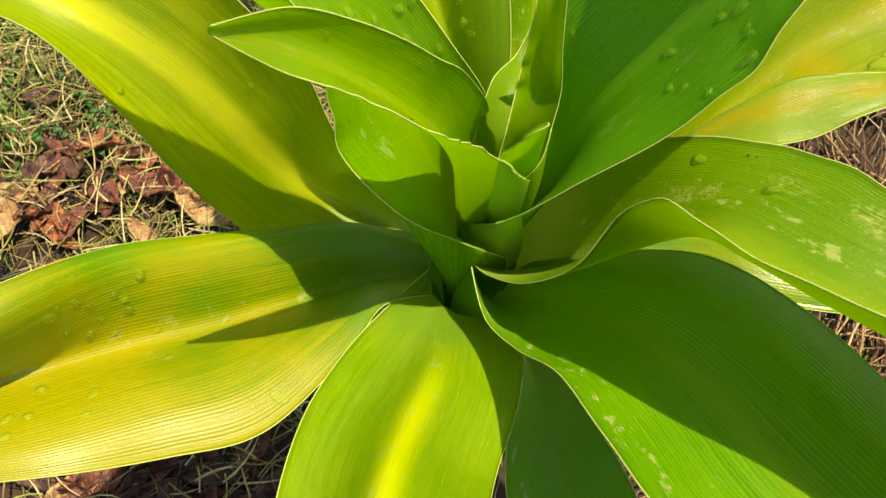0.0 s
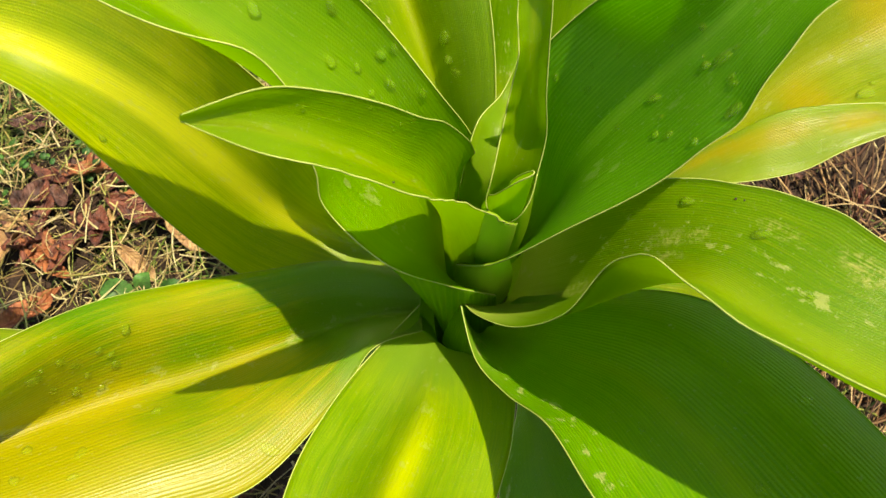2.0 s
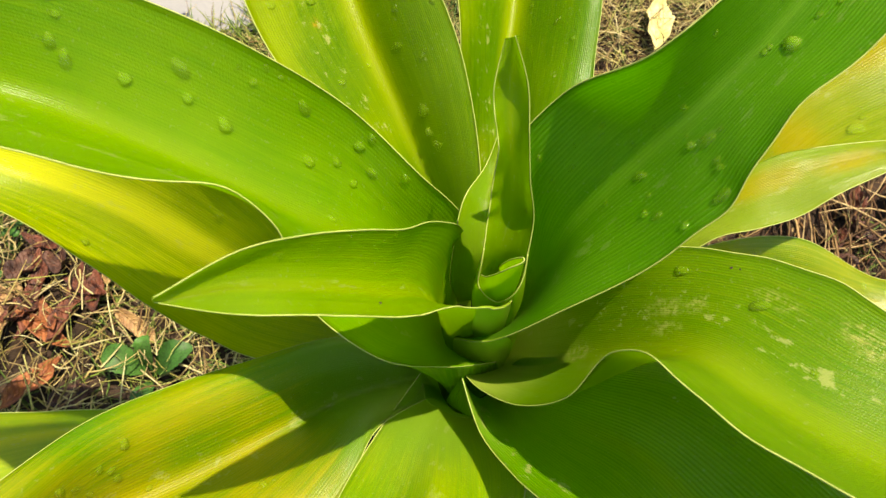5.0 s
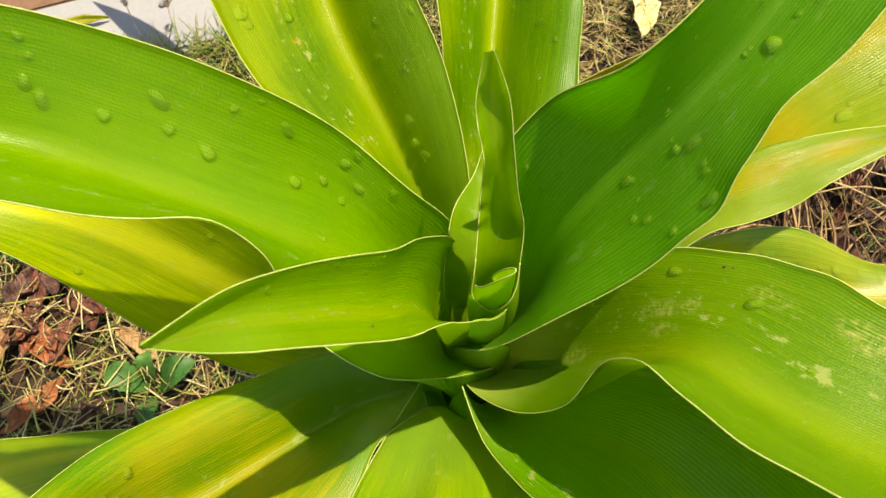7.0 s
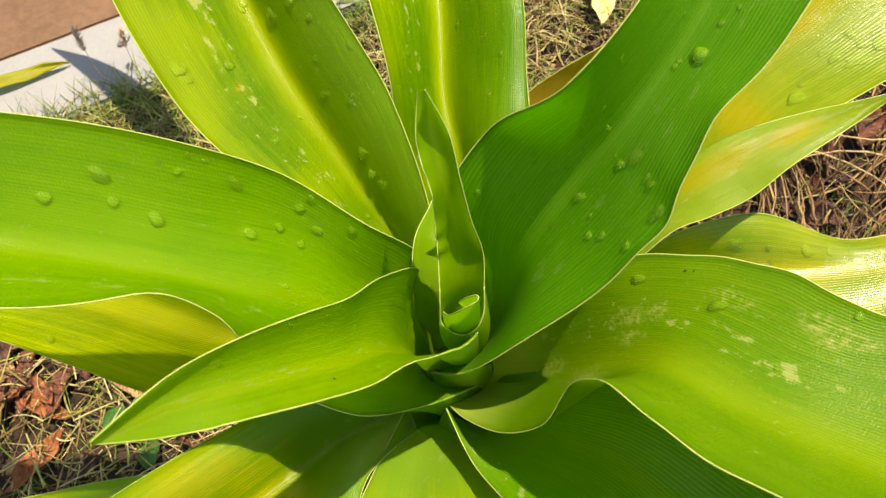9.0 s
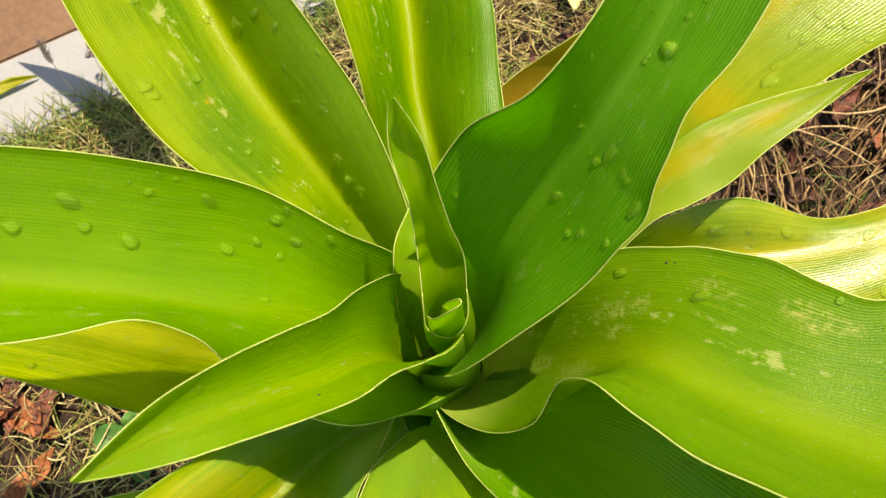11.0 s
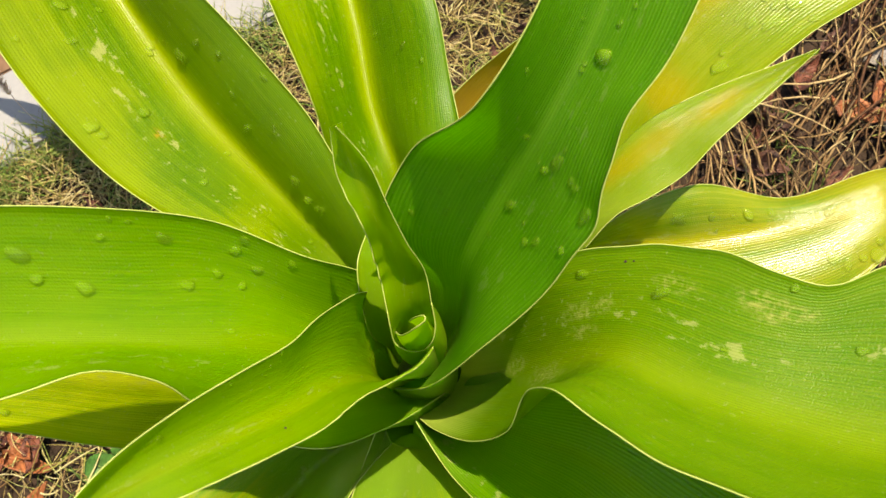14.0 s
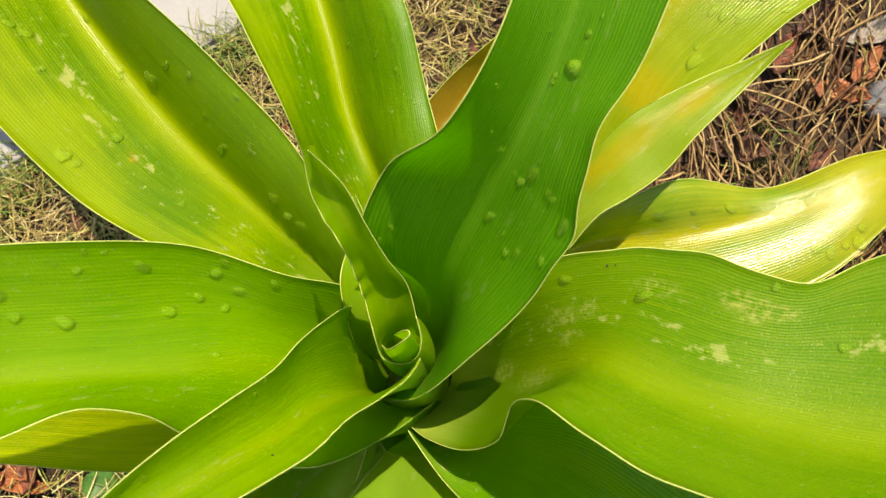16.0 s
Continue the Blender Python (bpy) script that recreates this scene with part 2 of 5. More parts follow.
# lean paints the sunlit half yellower, here and on LEAF_BACK
LEAF_LONG = leaf_material("long_green_leaf", (0.068, 0.21, 0.003), (0.18, 0.33, 0.005), (0.56, 0.61, 0.010), 0.32, 0.72, 0.26, 0.34, -0.40, row=-0.45, patches=((-0.46, 0.226, 0.06, 0.006),), worn=(0.80, 0.36, 0.03), veins=42, ridge=0.4, light=(0.69, 0.92, 0.02), thin=0.52)
LEAF_BACK = leaf_material("back_green_leaf", (0.060, 0.22, 0.003), (0.17, 0.35, 0.005), (0.56, 0.61, 0.010), 0.32, 0.72, 0.26, 0.34, -0.40, row=-0.45, veins=42, ridge=0.4, light=(0.63, 0.95, 0.03))
LEAF_OLD = leaf_material("yellowing_leaf", (0.12, 0.31, 0.005), (0.29, 0.43, 0.008), (0.80, 0.76, 0.015), 0.26, 0.85, 0.27, 0.12, 0.0, veins=34, ridge=0.35, fresh=0.06, sheen=0.3)
LEAF_BRIGHT = leaf_material("bright_ribbed_leaf", (0.15, 0.31, 0.004), (0.48, 0.52, 0.008), (0.95, 0.88, 0.04), 0.38, 1.3, 0.30, 0.12, 0.0, veins=34, ridge=0.6, fresh=0.09)
LEAF_RIPE = leaf_material("golden_leaf", (0.060, 0.25, 0.004), (0.27, 0.38, 0.006), (0.56, 0.41, 0.010), 0.74, 0.6, 0.22, 0.16, 0.22, veins=38, ridge=0.8, fresh=0.115, turn=0.17, thin=0.46, sheen=0.35)
LEAF_YELLOW = leaf_material("yellow_leaf", (0.09, 0.28, 0.006), (0.36, 0.42, 0.012), (0.64, 0.50, 0.016), 0.6, 0.7, 0.3, 0.22, -0.1, 0.17, veins=30, ridge=0.5, fresh=0.12)
LEAF_TORN = leaf_material("torn_yellow_leaf", (0.22, 0.34, 0.008), (0.35, 0.43, 0.014), (0.58, 0.50, 0.018), 0.35, 0.5, 0.3, 0.22, -0.1, 0.19, patches=((0.2, 0.12, 0.7, 0.035), (-0.4, 0.27, 0.4, 0.03), (0.3, 0.36, 0.5, 0.03)), worn=(0.62, 0.44, 0.012), veins=32, ridge=0.7, ripe=True)
LEAF_STRIP = leaf_material("golden_torn_strip", (0.20, 0.35, 0.008), (0.32, 0.42, 0.014), (0.58, 0.50, 0.018), 0.3, 0.2, 0.3, 0.22, 0.2, 0.19, patches=((0.35, 0.10, 0.5, 0.05), (0.2, 0.16, 0.5, 0.03), (0.6, 0.06, 0.3, 0.03)), worn=(0.62, 0.44, 0.012), veins=22, ridge=1.0, ripe=True)
LEAF_BROWN = leaf_material("withering_leaf", (0.26, 0.13, 0.012), (0.38, 0.20, 0.020), (0.62, 0.50, 0.05), 0.25, 0.3, 0.2, 0.3)
MARGIN = plain("pale_leaf_margin", (0.34, 0.42, 0.08), (0.48, 0.53, 0.15), 300, 0.4, 0.1)
# sheath green darkened to paint the shade of deep gaps in the crown
SHADED_SHEATH = plain("shaded_leaf_sheath", (0.06, 0.12, 0.015), (0.13, 0.20, 0.03), 60, 0.5)
# brown soil, its colour lowered to paint shade in the gaps between straw
SOIL = plain("dry_soil_shaded", (0.020, 0.011, 0.006), (0.055, 0.030, 0.015), 60, 0.95, 0.9, 0.01)
EARTH = plain("red_earth", (0.13, 0.068, 0.036), (0.19, 0.105, 0.058), 70, 0.9, 0.6, 0.004)
CONCRETE = plain("grey_concrete", (0.255, 0.255, 0.262), (0.295, 0.292, 0.29), 140, 0.85, 0.2, 0.0008)
STONE = plain("grey_stone", (0.10, 0.10, 0.11), (0.20, 0.20, 0.21), 120, 0.8, 0.6)
STRAW = litter("straw", [(0.08, 0.04, 0.016), (0.48, 0.37, 0.12), (0.74, 0.60, 0.27), (0.18, 0.09, 0.035), (0.80, 0.70, 0.36), (0.40, 0.42, 0.09), (0.30, 0.19, 0.07)])
STALK = litter("dry_stalks", [(0.04, 0.015, 0.007), (0.13, 0.055, 0.02), (0.50, 0.33, 0.14), (0.06, 0.022, 0.010), (0.24, 0.13, 0.05), (0.58, 0.42, 0.20), (0.07, 0.028, 0.012)])
GRASS = litter("grass", [(0.10, 0.19, 0.02), (0.20, 0.30, 0.04), (0.32, 0.36, 0.08), (0.12, 0.24, 0.05), (0.42, 0.40, 0.14)], 0.55)
WEED = litter("weed", [(0.035, 0.12, 0.018), (0.07, 0.19, 0.03), (0.05, 0.15, 0.04)], 0.5, False)
BRACT = litter("seed_head", [(0.62, 0.44, 0.32), (0.78, 0.62, 0.48)], 0.8)
DEAD_RED = dead_leaf_material("red_brown_dead_leaf", (0.20, 0.060, 0.030), (0.040, 0.012, 0.008), (0.07, 0.025, 0.018))
DEAD_TAN = dead_leaf_material("tan_dead_leaf", (0.46, 0.29, 0.12), (0.28, 0.15, 0.065), (0.22, 0.11, 0.06))
DEAD_DARK = dead_leaf_material("dark_dead_leaf", (0.13, 0.055, 0.035), (0.035, 0.015, 0.011), (0.05, 0.025, 0.02))
DEAD_ORANGE = dead_leaf_material("orange_dead_leaf", (0.38, 0.13, 0.045), (0.22, 0.07, 0.03), (0.18, 0.06, 0.03))
DEAD_GREY = dead_leaf_material("grey_dead_leaf", (0.30, 0.26, 0.22), (0.20, 0.17, 0.14), (0.12, 0.18, 0.15))
DEAD_PALE = dead_leaf_material("pale_yellow_dead_leaf", (0.80, 0.70, 0.32), (0.70, 0.58, 0.22), (0.55, 0.40, 0.15))
WATER = water_material()


# ---- building ----
def mesh_object(name, verts, faces, material, parent=None, label="", uvs=None, smooth=True):
    me = bpy.data.meshes.new(name)
    me.from_pydata([tuple(v) for v in verts], [], faces)
    me.materials.append(material)
    if uvs is not None:
        layer = me.uv_layers.new(name="UVMap")
        for loop in me.loops:
            layer.data[loop.index].uv = uvs[loop.vertex_index]
    if smooth:
        me.polygons.foreach_set("use_smooth", [True] * len(me.polygons))
    ob = new(name, me)
    if parent is not None:
        ob.parent = parent
    return tagged(ob, label)


def spline(n, count):
    """Weights that draw a smooth line of count points through n control points."""
    w = np.zeros((count, n))
    for row, u in enumerate(np.linspace(0, n - 1, count)):
        i = min(int(u), n - 2)
        f = u - i
        for j, c in zip((i - 1, i, i + 1, i + 2), (-f + 2 * f * f - f ** 3, 2 - 5 * f * f + 3 * f ** 3, f + 4 * f * f - 3 * f ** 3, f ** 3 - f * f)):
            w[row, min(max(j, 0), n - 1)] += 0.5 * c
    return w


def unit(v):
    return v / (np.linalg.norm(v, axis=-1, keepdims=True) + 1e-9)


def tube(points, radii, sides=6):
    p = np.asarray(points, float)
    t = unit(np.gradient(p, axis=0))
    ref = np.array((0.3, 0.2, 1.0)) if abs(t[:, 2]).mean() < 0.8 else np.array((1.0, 0.2, 0.1))
    s = unit(np.cross(t, ref))
    n = np.cross(s, t)
    verts, faces = [], []
    for i in range(len(p)):
        for k in range(sides):
            a = 2 * math.pi * k / sides
            verts.append(p[i] + radii[i] * (math.cos(a) * s[i] + math.sin(a) * n[i]))
    for i in range(len(p) - 1):
        for k in range(sides):
            a, b = i * sides + k, i * sides + (k + 1) % sides
            faces.append((a, b, b + sides, a + sides))
    faces.append(tuple(range(sides))[::-1])
    faces.append(tuple(range((len(p) - 1) * sides, len(p) * sides)))
    return verts, faces


def blade_surface(face, rows, along=90, half=12, belly=(0.15, 0.15), crimps=(), ripple=None, soft=0.14, deep=0.0):
    """The upper face of a leaf. Rows run from base to tip: the rib's place, then for either margin its width, lift and sweep from the rib.
    crimps: where a margin waves: which one, how far along, how long, and the way it is pushed. ripple: a finely frilled margin.
    soft: how round the fold along the rib is; deep: how far the rib lies below its rows."""
    rows, face = np.array(rows), np.array(face)
    n = len(rows)
    fine = unit(np.gradient(spline(n, 240) @ rows[:, :3], axis=0))
    t = fine[np.round(np.linspace(0, 239, n)).astype(int)]
    s = unit(np.cross(t, face))
    up = np.cross(s, t)
    edge = [rows[:, k:k + 1] * s + rows[:, k + 1:k + 2] * up + rows[:, k + 2:k + 3] * t for k in (3, 6)]
    w = spline(n, along)
    rib, left, right = w @ rows[:, :3], w @ edge[0], w @ edge[1]
    out = unit(np.cross(np.gradient(rib, axis=0), right - left))
    out *= np.sign(out @ face)[:, None]
    s = np.linspace(0, 1, along)[:, None]
    wave = [np.zeros((along, 3)), np.zeros((along, 3))]
    for side, centre, length, *push in crimps:
        wave[side] += np.exp(-((s - centre) / length) ** 2) * np.array(push)
    if ripple:
        side, size, count = ripple
        wave[side] += out * size * np.sin(2 * math.pi * count * (s + 0.03 * np.sin(23 * s))) * np.sin(math.pi * s)
    fade = 1 - (belly[2] if len(belly) > 2 else 0.0) * np.clip((s[:, 0] - 0.3) / 0.35, 0, 1)
    sunk = rib - out * deep * np.sin(math.pi * s) ** 0.6
    fold = lambda q: (q + math.sqrt(q * q + soft * soft)) / 2
    low, high = fold(-1.0), fold(1.0)
    grid = []
    for q in np.linspace(-1, 1, 2 * half + 1):
        a, b = (fold(-q) - low) / (high - low), (fold(q) - low) / (high - low)
        x = (math.sqrt(q * q + soft * soft) - soft) / (math.sqrt(1 + soft * soft) - soft)
        lean = min(max(0.5 + 0.5 * q / soft, 0), 1)
        sag = (belly[0] * (1 - lean) + belly[1] * lean) * x * (1 - x) * np.linalg.norm(left if q < 0 else right, axis=1) * fade
        grid.append(sunk * (1 - q * q) + rib * q * q + left * a + right * b + wave[int(q > 0)] * x * x - out * sag[:, None])
    return np.array(grid), out


def lily_leaf(plant, material, face, rows, label, belly=(0.15, 0.15), half=16, along=120, thick=0.0016, crimps=(), ripple=None, soft=0.14, deep=0.0, rims=(0.0, 0.0)):
    grid, out = blade_surface(face, rows, along, half, belly, crimps, ripple, soft, deep)
    across = 2 * half + 1
    length = np.concatenate([[0], np.cumsum(np.linalg.norm(np.diff(grid[half], axis=0), axis=1))])
    q = np.linspace(-1, 1, across)
    depth = 0.0007 + thick * np.exp(-(q / 0.22) ** 2)
    under = grid - out[None] * depth[:, None, None]
    verts = np.concatenate([grid.reshape(-1, 3), under.reshape(-1, 3)])
    uvs = [(q[i], length[j]) for i in range(across) for j in range(along)] * 2
    faces, low = [], across * along
    flip = np.dot(np.cross(grid[half + 1, along // 2] - grid[half, along // 2], grid[half, along // 2 + 1] - grid[half, along // 2]), out[along // 2]) < 0
    for i in range(across - 1):
        for j in range(along - 1):
            a = i * along + j
            f = (a, a + along, a + along + 1, a + 1)
            g = tuple(low + v for v in f)
            faces += [f[::-1], g] if flip else [f, g[::-1]]
    rim = [j for j in range(along)] + [i * along + along - 1 for i in range(1, across)] + [(across - 1) * along + j for j in range(along - 2, -1, -1)] + [i * along for i in range(across - 2, 0, -1)]
    for a, b in zip(rim, rim[1:] + rim[:1]):
        f = (a, b, low + b, low + a)
        faces.append(f if flip else f[::-1])
    leaf = mesh_object("leaf", verts, faces, material, plant, label, uvs)
    for side, start in zip((0, across - 1), rims):
        first = int(start * along)
        line = (grid[side] - out * 0.0003)[first:]
        mesh_object("leaf_margin", *tube(line, 0.00043 * (1 - 0.5 * np.linspace(0, 1, along) ** 6)[first:], 5), MARGIN, leaf, "pale thin leaf margin")
    return grid, out


# ---- plant ----
plant = new("lily_plant")
tagged(plant, "large wet yellow-green lily plant growing from grassy ground", "plant")
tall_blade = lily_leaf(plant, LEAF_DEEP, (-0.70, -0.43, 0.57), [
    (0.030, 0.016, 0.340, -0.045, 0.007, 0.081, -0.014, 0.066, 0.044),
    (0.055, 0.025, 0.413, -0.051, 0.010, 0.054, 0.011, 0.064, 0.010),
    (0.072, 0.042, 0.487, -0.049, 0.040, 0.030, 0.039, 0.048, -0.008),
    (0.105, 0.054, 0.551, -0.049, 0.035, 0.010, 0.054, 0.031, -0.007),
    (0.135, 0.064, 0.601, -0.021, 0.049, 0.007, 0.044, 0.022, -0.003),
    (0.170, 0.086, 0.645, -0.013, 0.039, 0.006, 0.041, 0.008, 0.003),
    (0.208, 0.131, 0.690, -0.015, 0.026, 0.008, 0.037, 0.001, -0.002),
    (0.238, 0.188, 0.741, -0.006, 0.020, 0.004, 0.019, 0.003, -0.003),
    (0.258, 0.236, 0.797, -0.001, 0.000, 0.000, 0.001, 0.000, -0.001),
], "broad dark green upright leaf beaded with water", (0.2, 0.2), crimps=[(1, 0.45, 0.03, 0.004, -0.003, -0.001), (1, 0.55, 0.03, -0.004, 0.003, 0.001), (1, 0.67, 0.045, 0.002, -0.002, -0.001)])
short_blade = lily_leaf(plant, LEAF_YOUNG, (0.96, 0.14, 0.25), [
    (-0.016, -0.004, 0.300, 0.044, 0.029, 0.058, 0.020, 0.049, 0.076),
    (-0.019, -0.006, 0.359, 0.051, 0.038, 0.068, 0.012, 0.057, 0.084),
    (-0.020, -0.001, 0.410, 0.051, 0.032, 0.051, -0.007, 0.047, 0.060),
    (-0.022, -0.001, 0.456, 0.048, 0.030, 0.034, -0.014, 0.039, 0.042),
    (-0.026, -0.004, 0.498, 0.041, 0.026, 0.021, -0.016, 0.032, 0.028),
    (-0.034, -0.010, 0.536, 0.034, 0.024, 0.012, -0.015, 0.024, 0.018),
    (-0.045, -0.019, 0.569, 0.027, 0.022, 0.006, -0.017, 0.018, 0.011),
    (-0.060, -0.026, 0.600, 0.022, 0.020, 0.005, -0.017, 0.013, 0.006),
    (-0.078, -0.033, 0.629, 0.017, 0.017, 0.004, -0.015, 0.009, 0.003),
    (-0.098, -0.040, 0.654, 0.010, 0.015, 0.003, -0.011, 0.002, 0.001),
    (-0.118, -0.051, 0.675, 0.001, 0.005, 0.002, 0.000, 0.001, -0.000),
], "short pointed young green leaf leaning over the crown", (0.7, 0.15), ripple=(1, 0.0009, 16), rims=(0.12, 0.12))
spike_blade = lily_leaf(plant, LEAF_YOUNG, (-0.04, -0.96, 0.28), [
    (0.018, 0.032, 0.400, -0.014, 0.011, 0.000, 0.015, 0.009, -0.000),
    (0.018, 0.032, 0.432, -0.013, 0.013, -0.000, 0.017, 0.012, 0.000),
    (0.019, 0.033, 0.463, -0.013, 0.017, 0.001, 0.016, 0.018, 0.005),
    (0.023, 0.036, 0.488, -0.014, 0.019, -0.002, 0.014, 0.017, 0.005),
    (0.030, 0.046, 0.513, -0.015, 0.007, -0.001, 0.012, 0.011, 0.005),
    (0.031, 0.057, 0.543, -0.012, 0.005, -0.001, 0.009, 0.011, 0.002),
    (0.029, 0.067, 0.571, -0.007, 0.010, -0.002, 0.010, 0.009, 0.002),
    (0.031, 0.082, 0.596, -0.010, 0.005, -0.003, 0.007, 0.009, 0.004),
    (0.034, 0.091, 0.623, -0.006, -0.004, -0.004, -0.003, 0.006, 0.004),
], "narrow rolled young leaf standing in the crown", (0.35, 0.35), ripple=(0, 0.0017, 10), soft=0.4)
wavy_blade = lily_leaf(plant, LEAF_GREEN, (0.76, -0.27, 0.59), [
    (-0.005, 0.010, 0.320, 0.041, 0.019, 0.057, -0.013, 0.052, 0.035),
    (-0.019, 0.014, 0.348, 0.053, 0.025, 0.060, -0.026, 0.050, 0.039),
    (-0.031, 0.021, 0.390, 0.054, 0.030, 0.070, -0.047, 0.040, 0.041),
    (-0.041, 0.031, 0.442, 0.049, 0.022, 0.068, -0.066, 0.020, 0.039),
    (-0.064, 0.039, 0.494, 0.068, 0.016, 0.058, -0.049, 0.006, 0.039),
    (-0.105, 0.047, 0.543, 0.066, 0.028, 0.061, -0.025, 0.051, 0.028),
    (-0.149, 0.058, 0.591, 0.056, 0.032, 0.054, -0.031, 0.053, 0.026),
    (-0.201, 0.069, 0.638, 0.044, 0.042, 0.029, -0.041, 0.055, 0.020),
    (-0.270, 0.083, 0.658, 0.034, 0.041, 0.004, -0.031, 0.039, 0.002),
    (-0.343, 0.101, 0.650, 0.008, 0.023, -0.007, -0.015, 0.019, -0.003),
    (-0.415, 0.119, 0.640, 0.001, 0.001, -0.000, -0.001, 0.001, -0.001),
], "broad green leaf with water drops and a wavy margin", (0.6, 0.2, 0.8), crimps=[(1, 0.55, 0.03, 0.002, 0.004, 0.003), (1, 0.47, 0.03, -0.001, -0.003, -0.001), (1, 0.42, 0.02, 0.004, -0, 0.003), (1, 0.62, 0.03, -0.002, -0.002, -0)])
long_blade = lily_leaf(plant, LEAF_LONG, (-0.09, -0.17, 0.98), [
    (-0.004, 0.049, 0.370, -0.010, 0.004, -0.001, 0.009, -0.003, -0.001),
    (-0.009, 0.084, 0.413, -0.027, 0.015, -0.000, 0.022, 0.019, -0.001),
    (-0.029, 0.138, 0.470, -0.040, 0.037, -0.000, 0.046, 0.025, 0.002),
    (-0.055, 0.208, 0.528, -0.063, 0.046, -0.002, 0.053, 0.023, -0.001),
    (-0.074, 0.300, 0.575, -0.059, 0.060, -0.000, 0.035, 0.043, -0.002),
    (-0.095, 0.410, 0.582, -0.038, 0.058, 0.001, 0.030, 0.044, -0.000),
    (-0.131, 0.517, 0.542, -0.034, 0.032, 0.001, 0.035, 0.029, 0.000),
    (-0.188, 0.606, 0.474, -0.032, 0.020, -0.001, 0.037, 0.013, -0.000),
    (-0.263, 0.679, 0.393, -0.026, 0.012, -0.000, 0.030, 0.002, 0.000),
    (-0.350, 0.739, 0.309, -0.016, 0.006, -0.000, 0.017, -0.002, 0.000),
    (-0.443, 0.787, 0.226, -0.001, 0.000, -0.000, 0.001, -0.000, -0.000),
], "long green leaf with a shaded folded half", (-0.1, -0.9), soft=0.08, deep=0.020, crimps=[(0, 0.36, 0.03, -0.002, -0, -0.004), (0, 0.44, 0.03, 0.002, -0.001, 0.003), (1, 0.15, 0.03, 0.001, -0.003, 0.003), (1, 0.25, 0.03, 0.001, 0.003, -0.001)])
back_blade = lily_leaf(plant, LEAF_BACK, (-0.08, -0.37, 0.93), [
    (0.024, 0.052, 0.323, -0.007, 0.003, -0.001, 0.010, 0.000, 0.002),
    (0.035, 0.094, 0.369, -0.030, -0.012, 0.002, 0.031, 0.018, -0.002),
    (0.046, 0.148, 0.405, -0.047, -0.011, -0.001, 0.056, 0.042, 0.004),
    (0.052, 0.211, 0.425, -0.034, 0.064, -0.001, 0.066, 0.046, 0.001),
    (0.067, 0.271, 0.447, -0.048, 0.077, 0.001, 0.064, 0.048, -0.003),
    (0.079, 0.333, 0.469, -0.060, 0.066, -0.001, 0.052, 0.041, 0.000),
    (0.089, 0.395, 0.485, -0.033, 0.034, 0.001, 0.026, 0.020, 0.000),
    (0.099, 0.456, 0.499, -0.001, 0.001, -0.000, 0.001, 0.001, -0.000),
], "green leaf with a pale rib", (0, -1), soft=0.10, deep=0.008)
broad_blade = lily_leaf(plant, LEAF_BROAD, (-0.24, 0.60, 0.76), [
    (0.035, 0.004, 0.297, -0.016, 0.067, 0.077, 0.062, 0.035, 0.064),
    (0.054, -0.009, 0.347, -0.021, 0.065, 0.052, 0.068, 0.023, 0.034),
    (0.081, -0.024, 0.404, -0.027, 0.066, 0.033, 0.071, 0.014, 0.013),
    (0.107, -0.038, 0.458, -0.037, 0.057, 0.019, 0.066, 0.017, 0.006),
    (0.130, -0.057, 0.502, -0.061, 0.039, -0.000, 0.053, 0.046, -0.002),
    (0.153, -0.093, 0.529, -0.072, 0.027, 0.007, 0.056, 0.060, -0.017),
    (0.196, -0.136, 0.549, -0.090, 0.036, 0.014, 0.067, 0.067, -0.023),
    (0.241, -0.172, 0.573, -0.090, 0.037, 0.017, 0.067, 0.068, -0.003),
    (0.278, -0.219, 0.604, -0.063, 0.021, 0.010, 0.047, 0.048, 0.009),
    (0.317, -0.272, 0.636, -0.032, 0.010, 0.004, 0.023, 0.024, 0.005),
    (0.357, -0.326, 0.668, -0.001, -0.000, -0.000, 0.001, 0.000, -0.000),
], "very broad green leaf with a strongly waved margin and pale scars", (0.2, 0.1), crimps=[(0, 0.55, 0.03, -0.004, -0.008, -0.001), (0, 0.47, 0.03, 0.003, 0.005, 0.001), (0, 0.63, 0.03, 0.003, 0.005, 0), (0, 0.38, 0.03, -0.002, -0.002, 0), (1, 0.45, 0.03, 0, 0.003, 0.004), (1, 0.54, 0.03, -0.001, -0.003, -0.001)])
shaded_blade = lily_leaf(plant, LEAF_SHADE, (-0.07, 0.60, 0.79), [
    (0.017, -0.021, 0.309, 0.041, 0.043, 0.057, -0.022, 0.029, 0.048),
    (0.039, -0.047, 0.360, 0.050, 0.009, 0.018, -0.033, 0.032, 0.026),
    (0.067, -0.074, 0.413, 0.060, -0.000, 0.005, -0.047, 0.036, 0.011),
    (0.094, -0.103, 0.459, 0.069, 0.006, 0.009, -0.063, 0.034, -0.006),
    (0.116, -0.146, 0.494, 0.080, 0.022, 0.017, -0.080, 0.020, -0.018),
    (0.139, -0.197, 0.522, 0.088, 0.039, 0.010, -0.092, 0.007, -0.009),
    (0.176, -0.246, 0.543, 0.068, 0.030, -0.001, -0.074, 0.004, 0.006),
    (0.217, -0.291, 0.561, 0.035, 0.015, -0.003, -0.037, 0.003, 0.005),
    (0.257, -0.336, 0.579, 0.002, 0.000, -0.001, -0.002, 0.000, 0.000),
], "broad dark shaded leaf under its neighbour", (0.6, -0.5))
